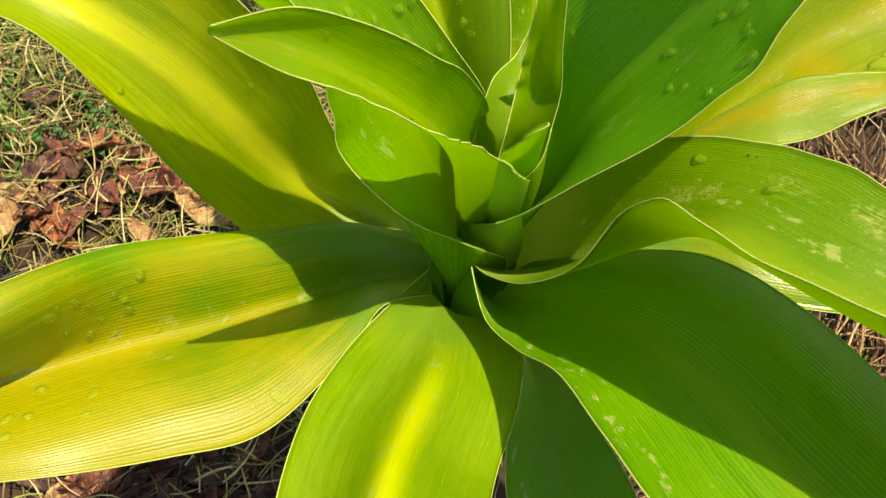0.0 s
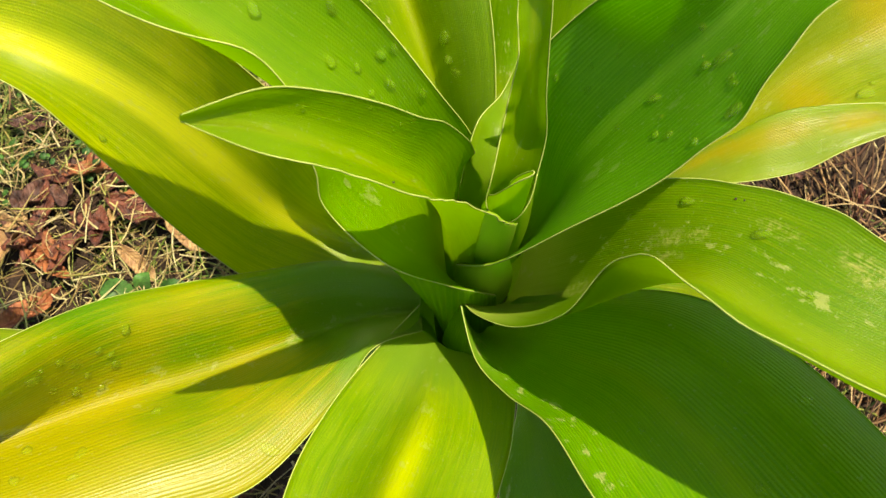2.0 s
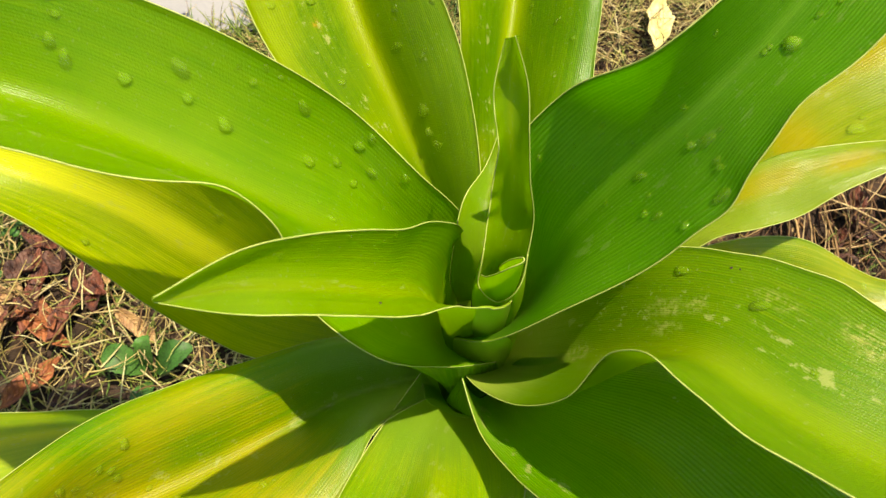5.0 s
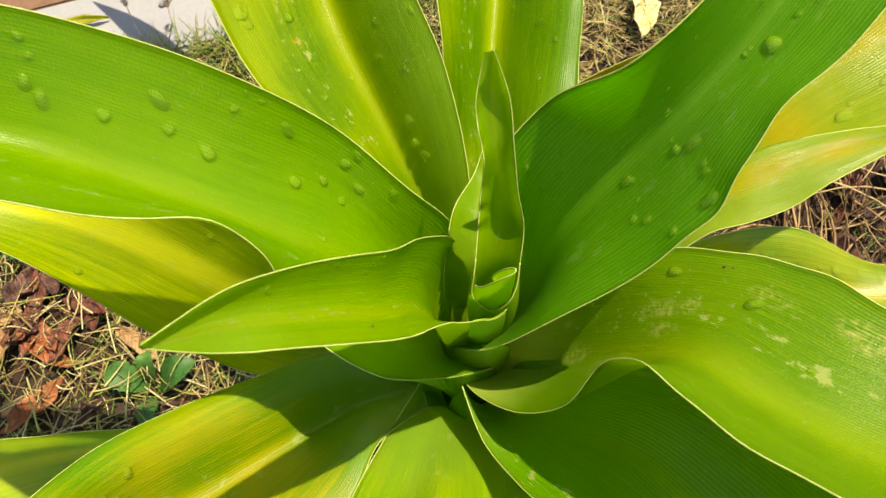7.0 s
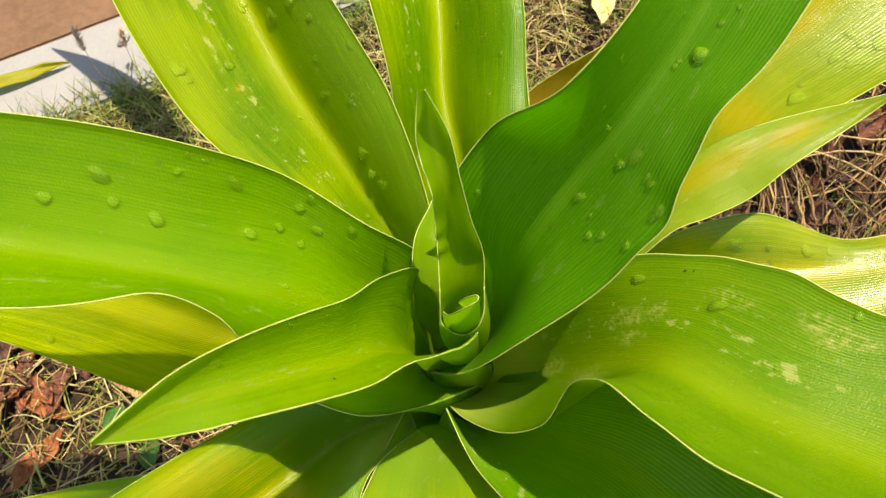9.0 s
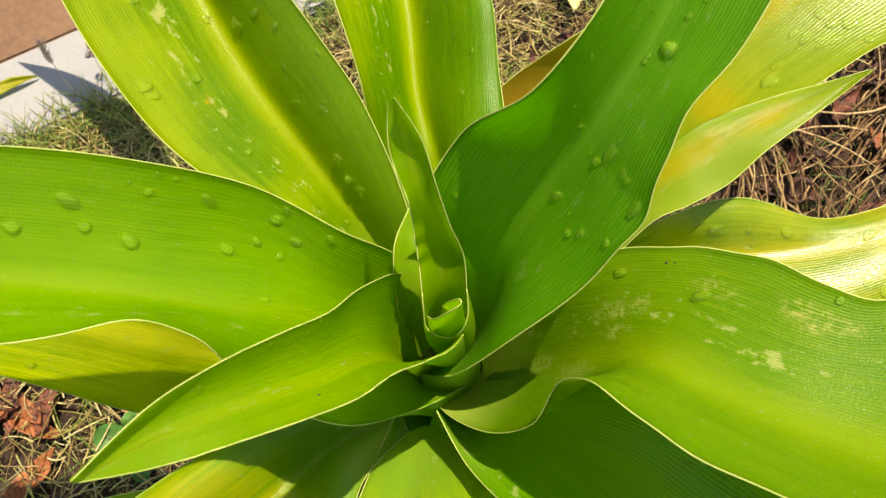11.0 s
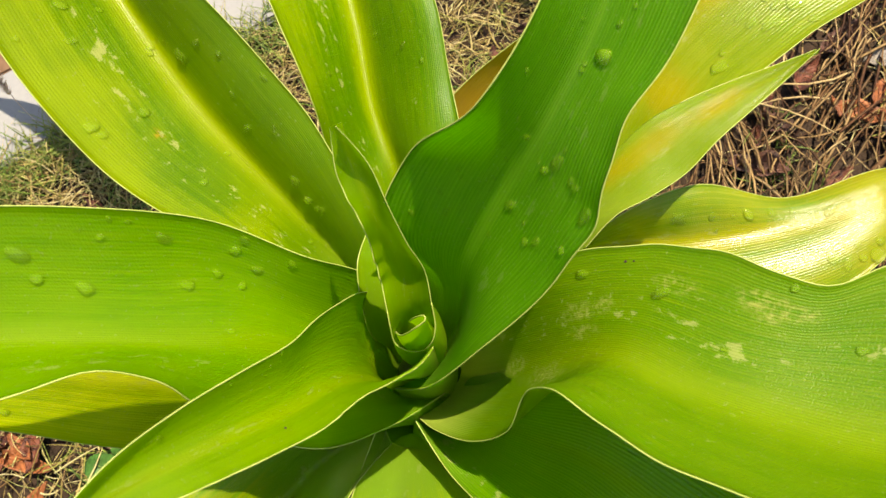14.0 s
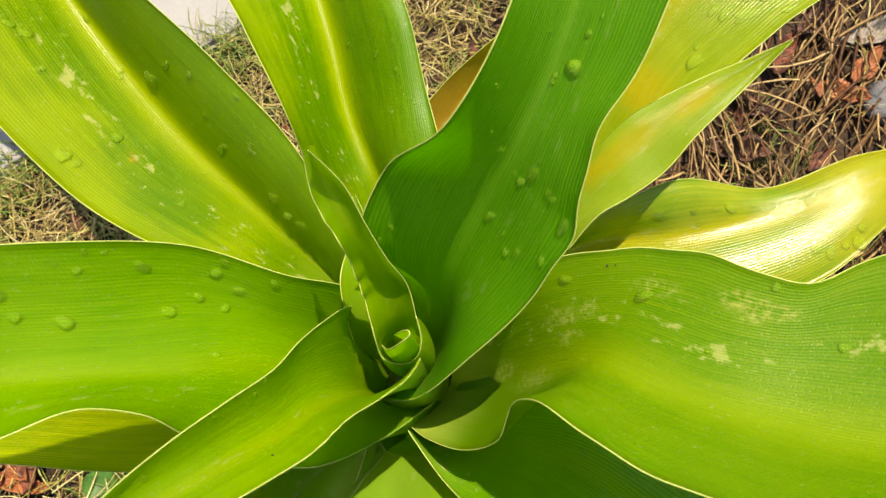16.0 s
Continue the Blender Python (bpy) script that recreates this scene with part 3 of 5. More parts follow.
front_blade = lily_leaf(plant, LEAF_OLD, (0.16, 0.64, 0.75), [
    (-0.028, -0.038, 0.322, 0.020, 0.031, -0.005, -0.029, 0.004, 0.011),
    (-0.031, -0.075, 0.368, 0.046, 0.015, 0.003, -0.053, 0.006, -0.029),
    (-0.035, -0.112, 0.418, 0.063, -0.003, -0.002, -0.060, -0.019, -0.033),
    (-0.048, -0.152, 0.466, 0.066, -0.021, -0.001, -0.055, -0.039, -0.022),
    (-0.060, -0.192, 0.513, 0.055, -0.040, 0.002, -0.055, -0.030, 0.005),
    (-0.066, -0.244, 0.546, 0.038, -0.044, -0.001, -0.051, -0.032, -0.003),
    (-0.063, -0.307, 0.554, 0.019, -0.024, -0.001, -0.029, -0.016, -0.001),
    (-0.060, -0.366, 0.559, 0.001, -0.001, 0.001, -0.001, -0.001, 0.001),
], "green leaf with a bright yellow rib", (0.8, 0.3), crimps=[(0, 0.06, 0.03, -0.001, -0.002, 0.002), (1, 0.21, 0.045, 0.003, 0, 0.003), (1, 0.1, 0.03, -0.003, -0, -0.003)])
under_blade = lily_leaf(plant, LEAF_SHADE, (-0.03, 0.24, 0.97), [
    (0.020, -0.039, 0.305, 0.001, -0.001, -0.001, -0.002, 0.001, -0.002),
    (0.040, -0.087, 0.318, 0.006, 0.019, -0.000, -0.016, 0.005, 0.002),
    (0.051, -0.142, 0.321, 0.036, 0.011, 0.001, -0.036, 0.011, -0.001),
    (0.069, -0.196, 0.318, 0.052, 0.019, 0.002, -0.040, 0.027, 0.002),
    (0.081, -0.248, 0.335, 0.043, 0.020, -0.002, -0.031, 0.025, -0.002),
    (0.090, -0.293, 0.368, 0.023, 0.009, 0.000, -0.017, 0.012, -0.000),
    (0.099, -0.337, 0.398, 0.001, 0.000, 0.000, -0.001, 0.000, 0.000),
], "narrow shaded lower leaf", (0.15, 0.15))
golden_blade = lily_leaf(plant, LEAF_RIPE, (0.42, 0.03, 0.91), [
    (-0.042, -0.009, 0.325, 0.033, 0.006, -0.005, -0.018, 0.007, 0.003),
    (-0.101, -0.022, 0.336, 0.046, 0.029, 0.002, -0.035, 0.057, 0.002),
    (-0.153, -0.049, 0.361, 0.055, 0.030, -0.000, -0.060, 0.062, -0.005),
    (-0.203, -0.075, 0.392, 0.058, 0.034, -0.000, -0.090, 0.055, 0.002),
    (-0.253, -0.100, 0.425, 0.050, 0.052, -0.002, -0.086, 0.047, -0.001),
    (-0.302, -0.129, 0.457, 0.026, 0.082, -0.003, -0.069, 0.041, -0.003),
    (-0.358, -0.156, 0.473, 0.011, 0.055, 0.003, -0.041, 0.029, 0.003),
    (-0.419, -0.178, 0.471, 0.006, 0.023, -0.000, -0.020, 0.013, 0.000),
    (-0.476, -0.198, 0.470, 0.000, 0.002, -0.000, -0.001, 0.001, -0.000),
], "yellowing broad leaf with water drops", (-1.3, -0.7))
low_blade = lily_leaf(plant, LEAF_BRIGHT, (0.17, -0.73, 0.66), [
    (-0.040, 0.029, 0.309, -0.026, 0.017, 0.008, 0.031, 0.006, 0.008),
    (-0.106, 0.064, 0.299, -0.039, 0.037, -0.000, 0.047, 0.041, 0.015),
    (-0.159, 0.074, 0.339, -0.061, 0.012, 0.002, 0.054, 0.030, 0.001),
    (-0.193, 0.078, 0.409, -0.058, -0.001, 0.002, 0.066, 0.015, -0.002),
    (-0.235, 0.092, 0.470, -0.042, 0.002, 0.001, 0.078, 0.019, -0.002),
    (-0.291, 0.109, 0.519, -0.018, 0.018, -0.001, 0.079, -0.005, 0.000),
    (-0.360, 0.133, 0.538, -0.020, 0.029, 0.001, 0.046, -0.021, 0.001),
    (-0.429, 0.161, 0.529, -0.009, 0.014, 0.001, 0.021, -0.012, -0.000),
    (-0.495, 0.188, 0.520, -0.000, 0.001, -0.001, 0.001, -0.000, 0.000),
], "yellow-green lower leaf with a bright rib", (0.15, 0.15), soft=0.12, deep=0.014, crimps=[(0, 0.19, 0.03, 0.006, -0.002, -0.006), (0, 0.29, 0.03, -0.001, 0.002, 0.006), (1, 0.08, 0.03, 0.002, -0.004, -0.008), (1, 0.17, 0.03, -0, 0.003, 0.005), (1, 0.40, 0.06, 0.006, 0.003, 0.005)])
torn_blade = lily_leaf(plant, LEAF_TORN, (-0.23, -0.25, 0.94), [
    (0.040, 0.030, 0.315, 0.006, -0.000, -0.002, -0.002, -0.001, -0.001),
    (0.095, 0.055, 0.347, 0.012, 0.026, 0.002, -0.008, 0.009, 0.001),
    (0.160, 0.086, 0.360, 0.024, 0.058, 0.002, -0.016, 0.027, 0.002),
    (0.216, 0.122, 0.390, 0.058, 0.050, -0.000, -0.030, 0.035, -0.005),
    (0.272, 0.157, 0.423, 0.065, 0.035, -0.000, -0.051, 0.047, 0.002),
    (0.335, 0.179, 0.452, 0.074, 0.020, -0.002, -0.063, 0.043, 0.000),
    (0.396, 0.211, 0.477, 0.095, 0.002, 0.004, -0.054, 0.025, -0.006),
    (0.456, 0.239, 0.463, 0.012, -0.002, -0.006, 0.000, -0.001, 0.007),
], "yellow leaf with a torn tip", (0.15, 0.15), rims=(0.62, 0.0))
wet_blade = lily_leaf(plant, LEAF_YELLOW, (-0.08, -0.25, 0.97), [
    (0.042, 0.006, 0.296, -0.001, -0.001, -0.002, 0.003, 0.003, -0.004),
    (0.103, 0.036, 0.331, 0.002, 0.025, 0.002, 0.043, 0.006, 0.006),
    (0.179, 0.057, 0.346, -0.007, 0.053, 0.002, 0.076, 0.019, -0.001),
    (0.251, 0.023, 0.363, -0.042, 0.017, 0.001, 0.073, 0.018, -0.011),
    (0.328, 0.001, 0.370, -0.022, -0.014, -0.000, 0.059, 0.011, 0.006),
    (0.409, -0.009, 0.377, -0.021, -0.020, 0.001, 0.036, -0.002, -0.001),
    (0.482, -0.019, 0.345, -0.015, -0.010, -0.001, 0.021, -0.004, -0.001),
    (0.545, -0.029, 0.302, -0.000, -0.000, 0.000, 0.001, 0.000, 0.000),
], "wet shiny yellow lower leaf", (-0.6, -0.35))
drooping_blade = lily_leaf(plant, LEAF_OLD, (-0.20, -0.33, 0.92), [
    (-0.052, -0.021, 0.274, 0.005, -0.002, -0.003, -0.005, 0.002, 0.001),
    (-0.134, -0.028, 0.201, 0.025, -0.005, 0.004, -0.017, 0.006, -0.002),
    (-0.211, -0.027, 0.104, 0.041, 0.010, -0.000, -0.034, 0.000, 0.001),
    (-0.331, 0.004, 0.116, 0.028, 0.014, -0.006, -0.044, 0.013, 0.004),
    (-0.446, 0.015, 0.142, 0.023, 0.014, 0.002, -0.046, 0.015, -0.001),
    (-0.572, -0.012, 0.152, 0.036, 0.014, -0.012, -0.055, 0.022, 0.004),
    (-0.612, -0.091, 0.108, -0.011, -0.005, 0.010, -0.014, 0.015, -0.013),
], "yellow-green drooping lowest leaf", (0.15, 0.15))
torn_strip = lily_leaf(plant, LEAF_STRIP, (-0.22, -0.08, 0.97), [
    (0.140, 0.048, 0.392, 0.015, 0.008, 0.023, -0.013, -0.013, -0.010),
    (0.168, 0.060, 0.415, 0.017, 0.009, 0.019, -0.020, -0.007, -0.008),
    (0.207, 0.071, 0.438, 0.023, 0.004, -0.001, -0.019, 0.004, -0.000),
    (0.236, 0.075, 0.445, 0.023, 0.002, -0.000, -0.023, 0.009, 0.001),
    (0.266, 0.081, 0.451, 0.018, 0.005, 0.000, -0.019, 0.006, -0.001),
    (0.297, 0.085, 0.456, 0.013, 0.006, -0.000, -0.013, 0.005, 0.000),
    (0.327, 0.088, 0.460, 0.007, 0.006, 0.000, -0.007, 0.004, -0.000),
    (0.356, 0.091, 0.466, 0.001, 0.008, -0.000, -0.001, 0.003, 0.000),
], "torn pointed strip of the yellow leaf", (0.1, -0.3), soft=0.5, rims=(0.0, 0.55))
clasp_blade = lily_leaf(plant, LEAF_YOUNG, (-0.07, -0.84, 0.54), [
    (0.012, 0.031, 0.396, -0.020, 0.004, 0.001, 0.012, 0.004, 0.001),
    (0.013, 0.034, 0.429, -0.024, 0.003, -0.001, 0.018, 0.002, -0.000),
    (0.015, 0.043, 0.460, -0.023, 0.005, -0.000, 0.022, 0.003, 0.001),
    (0.018, 0.069, 0.475, -0.017, 0.011, 0.001, 0.015, 0.017, 0.002),
    (0.027, 0.098, 0.474, -0.007, 0.003, 0.001, 0.006, 0.007, 0.000),
    (0.034, 0.121, 0.488, -0.001, 0.001, -0.001, 0.001, 0.000, -0.000),
], "young leaf clasped behind the rolled one", (0.15, 0.15))
brown_blade = lily_leaf(plant, LEAF_BROWN, (-0.10, -0.00, 0.99), [
    (0.020, 0.041, 0.269, -0.002, -0.000, -0.000, 0.003, 0.001, -0.003),
    (0.043, 0.124, 0.280, -0.015, 0.013, -0.001, 0.027, 0.007, 0.004),
    (0.081, 0.206, 0.262, -0.026, 0.024, 0.001, 0.044, 0.019, 0.001),
    (0.158, 0.257, 0.276, -0.017, 0.029, -0.000, 0.043, 0.019, -0.003),
    (0.243, 0.286, 0.307, 0.000, 0.029, -0.002, 0.032, 0.007, -0.004),
    (0.308, 0.326, 0.312, -0.015, -0.019, 0.006, 0.012, 0.004, 0.003),
    (0.297, 0.358, 0.220, -0.005, 0.001, -0.010, 0.000, -0.000, 0.001),
], "brown and yellow drooping old leaf", (0.15, 0.15))


# pseudostem of clasping leaf bases, from the ground to the crown
stem_line = [(0.004 + 0.004 * math.sin(4 * f), 0.004 + 0.008 * f, -0.03 + 0.42 * f) for f in np.linspace(0, 1, 24)]
mesh_object("stem", *tube(stem_line, [0.034 + 0.003 * math.sin(2.4 * f) + 0.0015 * math.sin(14 * f) - 0.030 * max(0.0, (f - 0.72) / 0.28) ** 1.3 for f in np.linspace(0, 1, 24)], 28), SHADED_SHEATH, plant, "thick pale green stem of clasping leaf bases")


def clasping_base(blade, right, upto, centre, radius, foot, turn, material, start=0.0, bulge=0.006):
    """The foot of a leaf, from the first part of its margin down to the stem, which it clasps over the angles of turn."""
    grid, out = blade
    n = grid.shape[1]
    edge = grid[-1 if right else 0]
    first, last = int(start * (n - 1)), int(upto * (n - 1))
    line = spline(8, 36) @ np.array([edge[k] for k in np.linspace(first, last, 8).round().astype(int)])
    verts, uvs, faces, rows = [], [], [], 14
    for shell in (0, 1):
        for i in range(rows):
            f = i / (rows - 1)
            for k in range(36):
                g = k / 35
                a = radians(turn[0] + (turn[1] - turn[0]) * g)
                r = radius - 0.0012 * shell
                base = np.array((centre[0] + r * math.cos(a), centre[1] + r * math.sin(a), foot))
                p = line[k] * (1 - f) + base * f
                push = np.array((math.cos(a), math.sin(a), 0)) * (bulge * math.sin(math.pi * f) - 0.0012 * shell)
                verts.append(p + push)
                uvs.append((0.25 + 0.5 * g, 0.15 - 0.1 * f))
    h = rows * 36
    for i in range(rows - 1):
        for k in range(35):
            a = i * 36 + k
            faces += [(a, a + 1, a + 37, a + 36), (h + a, h + a + 36, h + a + 37, h + a + 1)]
    for k in range(35):
        a, b = k, (rows - 1) * 36 + k
        faces += [(a, h + a, h + a + 1, a + 1), (b, b + 1, h + b + 1, h + b)]
    for i in range(rows - 1):
        for k in (0, 35):
            a = i * 36 + k
            faces.append((a, a + 36, h + a + 36, h + a))
    return mesh_object("leaf_base", verts, faces, material, plant, "pale clasping foot of a leaf", uvs)


def leaf_foot(blade, material, foot, radius, centre=(0.003, 0.004)):
    """The sheath below a blade: its lowest row runs down into the stem."""
    grid, out = blade
    line = grid[:, 0]
    n, rows = len(line), 8
    verts, uvs, faces = [], [], []
    for shell in (0, 1):
        for i in range(rows):
            f = i / (rows - 1)
            for k in range(n):
                d = line[k, :2] - np.array(centre)
                d = d / (np.linalg.norm(d) + 1e-6) * (radius + 0.0012 * shell)
                base = np.array((centre[0] + d[0], centre[1] + d[1], foot))
                g = f ** 0.7
                p = np.array((*(line[k, :2] * (1 - g) + base[:2] * g), line[k, 2] * (1 - f) + foot * f))
                p[2] -= 0.0012 * shell
                verts.append(p)
                uvs.append((2 * k / (n - 1) - 1, 0.02 - 0.02 * f))
    h = rows * n
    for i in range(rows - 1):
        for k in range(n - 1):
            a = i * n + k
            faces += [(a, a + 1, a + n + 1, a + n), (h + a, h + a + n, h + a + n + 1, h + a + 1)]
    return mesh_object("leaf_base", verts, faces, material, plant, "pale foot of a leaf", uvs)


for blade, material, foot, radius in (
    (tall_blade, LEAF_BASE, 0.285, 0.024), (long_blade, LEAF_BASE, 0.280, 0.027), (back_blade, LEAF_BASE, 0.240, 0.030), (wavy_blade, LEAF_GREEN, 0.270, 0.026), (broad_blade, LEAF_GREEN, 0.240, 0.028),
    (shaded_blade, LEAF_SHADE, 0.235, 0.030), (front_blade, LEAF_SHADE, 0.215, 0.032), (under_blade, LEAF_SHADE, 0.200, 0.034), (golden_blade, LEAF_SHADE, 0.220, 0.032), (low_blade, LEAF_SHADE, 0.205, 0.034),
    (torn_blade, LEAF_SHADE, 0.215, 0.034), (wet_blade, LEAF_SHADE, 0.200, 0.035)):
    leaf_foot(blade, material, foot, radius)
clasping_base(short_blade, True, 0.42, (0.013, 0.012), 0.014, 0.400, (5, -150), LEAF_BASE, 0.10, 0.001)
clasping_base(tall_blade, True, 0.16, (0.010, 0.010), 0.024, 0.345, (-165, -10), LEAF_BASE, 0.0, 0.002)
clasping_base(wavy_blade, True, 0.30, (0.002, 0.004), 0.028, 0.262, (-30, -190), LEAF_SHADE, 0.0, 0.0)
clasping_base(shaded_blade, False, 0.12, (0.003, 0.002), 0.035, 0.270, (-140, -70), LEAF_SHADE)


def rolled_leaf(rim, centre, foot, radius, material, label, closed=False):
    """A young leaf rolled into a cone; rim: points along its upper edge."""
    n, rows = 48, 12
    if closed:
        rim = list(rim) + [rim[0]]
    line = spline(len(rim), n) @ np.array(rim)
    verts, uvs, faces = [], [], []
    for shell in (0, 1):
        for i in range(rows):
            f = i / (rows - 1)
            for k in range(n):
                d = line[k, :2] - np.array(centre)
                d = d / (np.linalg.norm(d) + 1e-6)
                base = np.array((*(np.array(centre) + d * radius), foot))
                p = line[k] * (1 - f) + base * f
                p[:2] += d * (0.003 * math.sin(math.pi * f) - 0.0006 * shell)
                verts.append(p)
                uvs.append((0.8 * k / (n - 1), 0.12 - 0.08 * f))
    h = rows * n
    for i in range(rows - 1):
        for k in range(n - 1):
            a = i * n + k
            faces += [(a, a + n, a + n + 1, a + 1), (h + a, h + a + 1, h + a + n + 1, h + a + n)]
    bud = mesh_object("bud", verts, faces, material, plant, label, uvs)
    mesh_object("leaf_margin", *tube(line, np.full(n, 0.0005), 5), MARGIN, bud, "pale wavy rim")
    return bud


rolled_leaf([(0.0085, 0.0225, 0.474), (0.0115, 0.0150, 0.488), (0.0170, 0.0100, 0.505), (0.0240, 0.0076, 0.519), (0.0312, 0.0077, 0.526), (0.0318, 0.0110, 0.525),
    (0.0266, 0.0146, 0.515), (0.0222, 0.0172, 0.503), (0.0205, 0.0205, 0.488)], (0.018, 0.019), 0.420, 0.007, LEAF_BUD, "pale rolled leaf bud in the crown")
spike_left, spike_right = spike_blade[0][0], spike_blade[0][-1]
rolled_leaf([spike_left[52], spike_left[46], (0.0062, 0.0135, 0.481), (0.0105, 0.0080, 0.472), (0.0170, 0.0060, 0.463), (0.0230, 0.0050, 0.467), (0.0295, 0.0060, 0.478), (0.0350, 0.0125, 0.488), spike_right[48]],
    (0.019, 0.018), 0.400, 0.015, LEAF_BUD, "young leaf rolled round the bud")

# ---- water drops ----
def drop_mesh(seed, long, flat, uneven=0.10):
    """A flattened bead, drawn out to one side, unit radius."""
    rng = random.Random(seed)
    verts, faces, sides, rings = [(0, 0, flat)], [], 18, 6
    bumps = [rng.uniform(-uneven, uneven) for _ in range(5)]
    for i in range(1, rings + 1):
        f = i / rings
        for k in range(sides):
            a = 2 * math.pi * k / sides
            r = math.sin(f * math.pi / 2) * (1 + bumps[0] * math.cos(2 * a + 1) + bumps[1] * math.sin(3 * a) + bumps[2] * math.cos(a) + (bumps[3] * math.sin(5 * a + 2) + bumps[4] * math.cos(4 * a)) * max(0.0, uneven - 0.1) * 3)
            x = r * math.cos(a) * (1 + (long - 1) * (0.6 if math.cos(a) > 0 else 1.25))
            verts.append((x, r * math.sin(a), flat * math.cos(f * math.pi / 2) ** 0.8))
    for k in range(sides):
        c = (k + 1) % sides
        faces.append((0, 1 + k, 1 + c))
        for i in range(rings - 1):
            a, b = 1 + i * sides + k, 1 + i * sides + c
            faces.append((a, a + sides, b + sides, b))
    me = bpy.data.meshes.new("water_drop")
    me.from_pydata(verts, [], faces)
    me.materials.append(WATER)
    me.polygons.foreach_set("use_smooth", [True] * len(me.polygons))
    return me


DROPS = [drop_mesh(s, long, flat) for s, long, flat in ((1, 1.0, 0.62), (2, 1.25, 0.58), (3, 1.6, 0.50), (4, 1.1, 0.66), (5, 1.9, 0.46), (6, 1.35, 0.58))]
PUDDLES = [drop_mesh(s, long, flat, 0.30) for s, long, flat in ((11, 1.3, 0.34), (12, 1.7, 0.30), (13, 1.1, 0.36))]
drop_rng = random.Random(7)


def scatter_drops(blade, rows):
    """Beads of water on a leaf: how far along it, how far across, and the width in millimetres."""
    grid, out = blade
    across, along = grid.shape[:2]
    for s, q, size in rows:
        j = min(max(s * (along - 1), 1), along - 3)
        i = min(max((q + 1) / 2 * (across - 1), 1), across - 3)
        a, b = int(i), int(j)
        fi, fj = i - a, j - b
        p = (grid[a, b] * (1 - fi) + grid[a + 1, b] * fi) * (1 - fj) + (grid[a, b + 1] * (1 - fi) + grid[a + 1, b + 1] * fi) * fj
        along_way = Vector(grid[a, b + 1] - grid[a, b]).normalized()
        side_way = Vector(grid[a + 1, b] - grid[a, b]).normalized()
        up = along_way.cross(side_way).normalized()
        if up.dot(Vector(out[b])) < 0:
            up = -up
        down = Vector((0, 0, -1))
        run = (down - up * down.dot(up)).normalized()
        side = up.cross(run)
        turn = Matrix((run, side, up)).transposed().to_4x4() @ Matrix.Rotation(drop_rng.uniform(-0.5, 0.5), 4, "Z")
        ob = new("water_drop", drop_rng.choice(PUDDLES if size > 4.8 else DROPS))
        r = size / 1110 * drop_rng.uniform(0.9, 1.15)
        ob.matrix_world = Matrix.Translation(Vector(p) - up * r * 0.05) @ turn @ Matrix.Diagonal((r, r, r, 1))
        tagged(ob, "clear bead of water on a lily leaf", "water drop", "water drops on the leaves")


scatter_drops(wavy_blade, [(0.669, -0.53, 3.4), (0.662, -0.43, 3.5), (0.565, -0.7, 4.3), (0.619, -0.47, 4.3), (0.565, -0.53, 3.8), (0.532, -0.47, 4.3), (0.495, -0.83, 2.7), (0.508, -0.87, 1.8), (0.468, -0.93, 1.8), (0.445, -0.83, 3.8), (0.445, -0.5, 4.6), (0.408, -0.6, 3.4), (0.378, -0.83, 4), (0.385, -0.53, 3.1), (0.365, -0.93, 3), (0.355, -0.73, 3.5), (0.311, -0.9, 3.2), (0.482, -0.97, 1.8), (0.662, -0.83, 2.3), (0.659, -0.73, 2.6), (0.435, -0.1, 2.4), (0.448, -0.2, 1.7)])
scatter_drops(long_blade, [(0.318, -0.83, 5.1), (0.311, -0.8, 3.1), (0.328, 0.23, 4), (0.344, -0.03, 2.9), (0.324, 0.53, 2.5), (0.211, 0.3, 4.3), (0.194, 0.3, 3.9), (0.184, 0.33, 2.8), (0.258, -0.1, 2.3), (0.311, -0.43, 4.6), (0.254, -0.53, 2.6), (0.368, -0.87, 2.6), (0.361, -0.57, 2.4), (0.251, 0.53, 2.2), (0.264, 0.33, 1.9), (0.161, -0.2, 2), (0.311, 0.63, 2.1)])
scatter_drops(tall_blade, [(0.575, 0.3, 4.5), (0.448, 0.9, 3.9), (0.365, 0.13, 3.5), (0.308, -0.43, 2.7), (0.458, 0.37, 3.5), (0.438, 0.27, 2.4), (0.458, -0.13, 1.8), (0.431, -0.3, 1.5), (0.278, -0.5, 2.4), (0.361, -0.47, 1.9), (0.371, -0.53, 1.9), (0.381, -0.93, 1.8), (0.331, -0.57, 1.6), (0.291, -0.73, 2.3), (0.371, 0.6, 2.8), (0.358, 0.5, 2.8), (0.401, 0.9, 2.9), (0.458, 0.67, 2.8), (0.472, -0.8, 1.4), (0.415, -0.17, 1.5), (0.314, 0.1, 1.7), (0.562, 0.1, 1.6), (0.538, -0.63, 1.5), (0.268, -0.8, 2), (0.431, -0.87, 1.4)])
scatter_drops(broad_blade, [(0.418, -0.63, 3.9), (0.328, -0.8, 3.5), (0.495, -0.4, 1.5), (0.592, -0.53, 3.1), (0.525, -1, 2.7)])
scatter_drops(wet_blade, [(0.452, -0.37, 3), (0.482, -0.37, 2), (0.505, -0.37, 3.7), (0.538, -0.43, 3.7), (0.569, -0.47, 2.7), (0.615, -0.13, 3.7), (0.408, -0.43, 6.7), (0.381, -0.6, 4), (0.458, -0.13, 2), (0.625, 0.6, 3.3), (0.589, 0.57, 5), (0.625, 0.8, 3.6), (0.645, 1, 5.9), (0.528, 0.5, 6.1), (0.656, 0.73, 3.6), (0.602, 0.77, 3.3)])
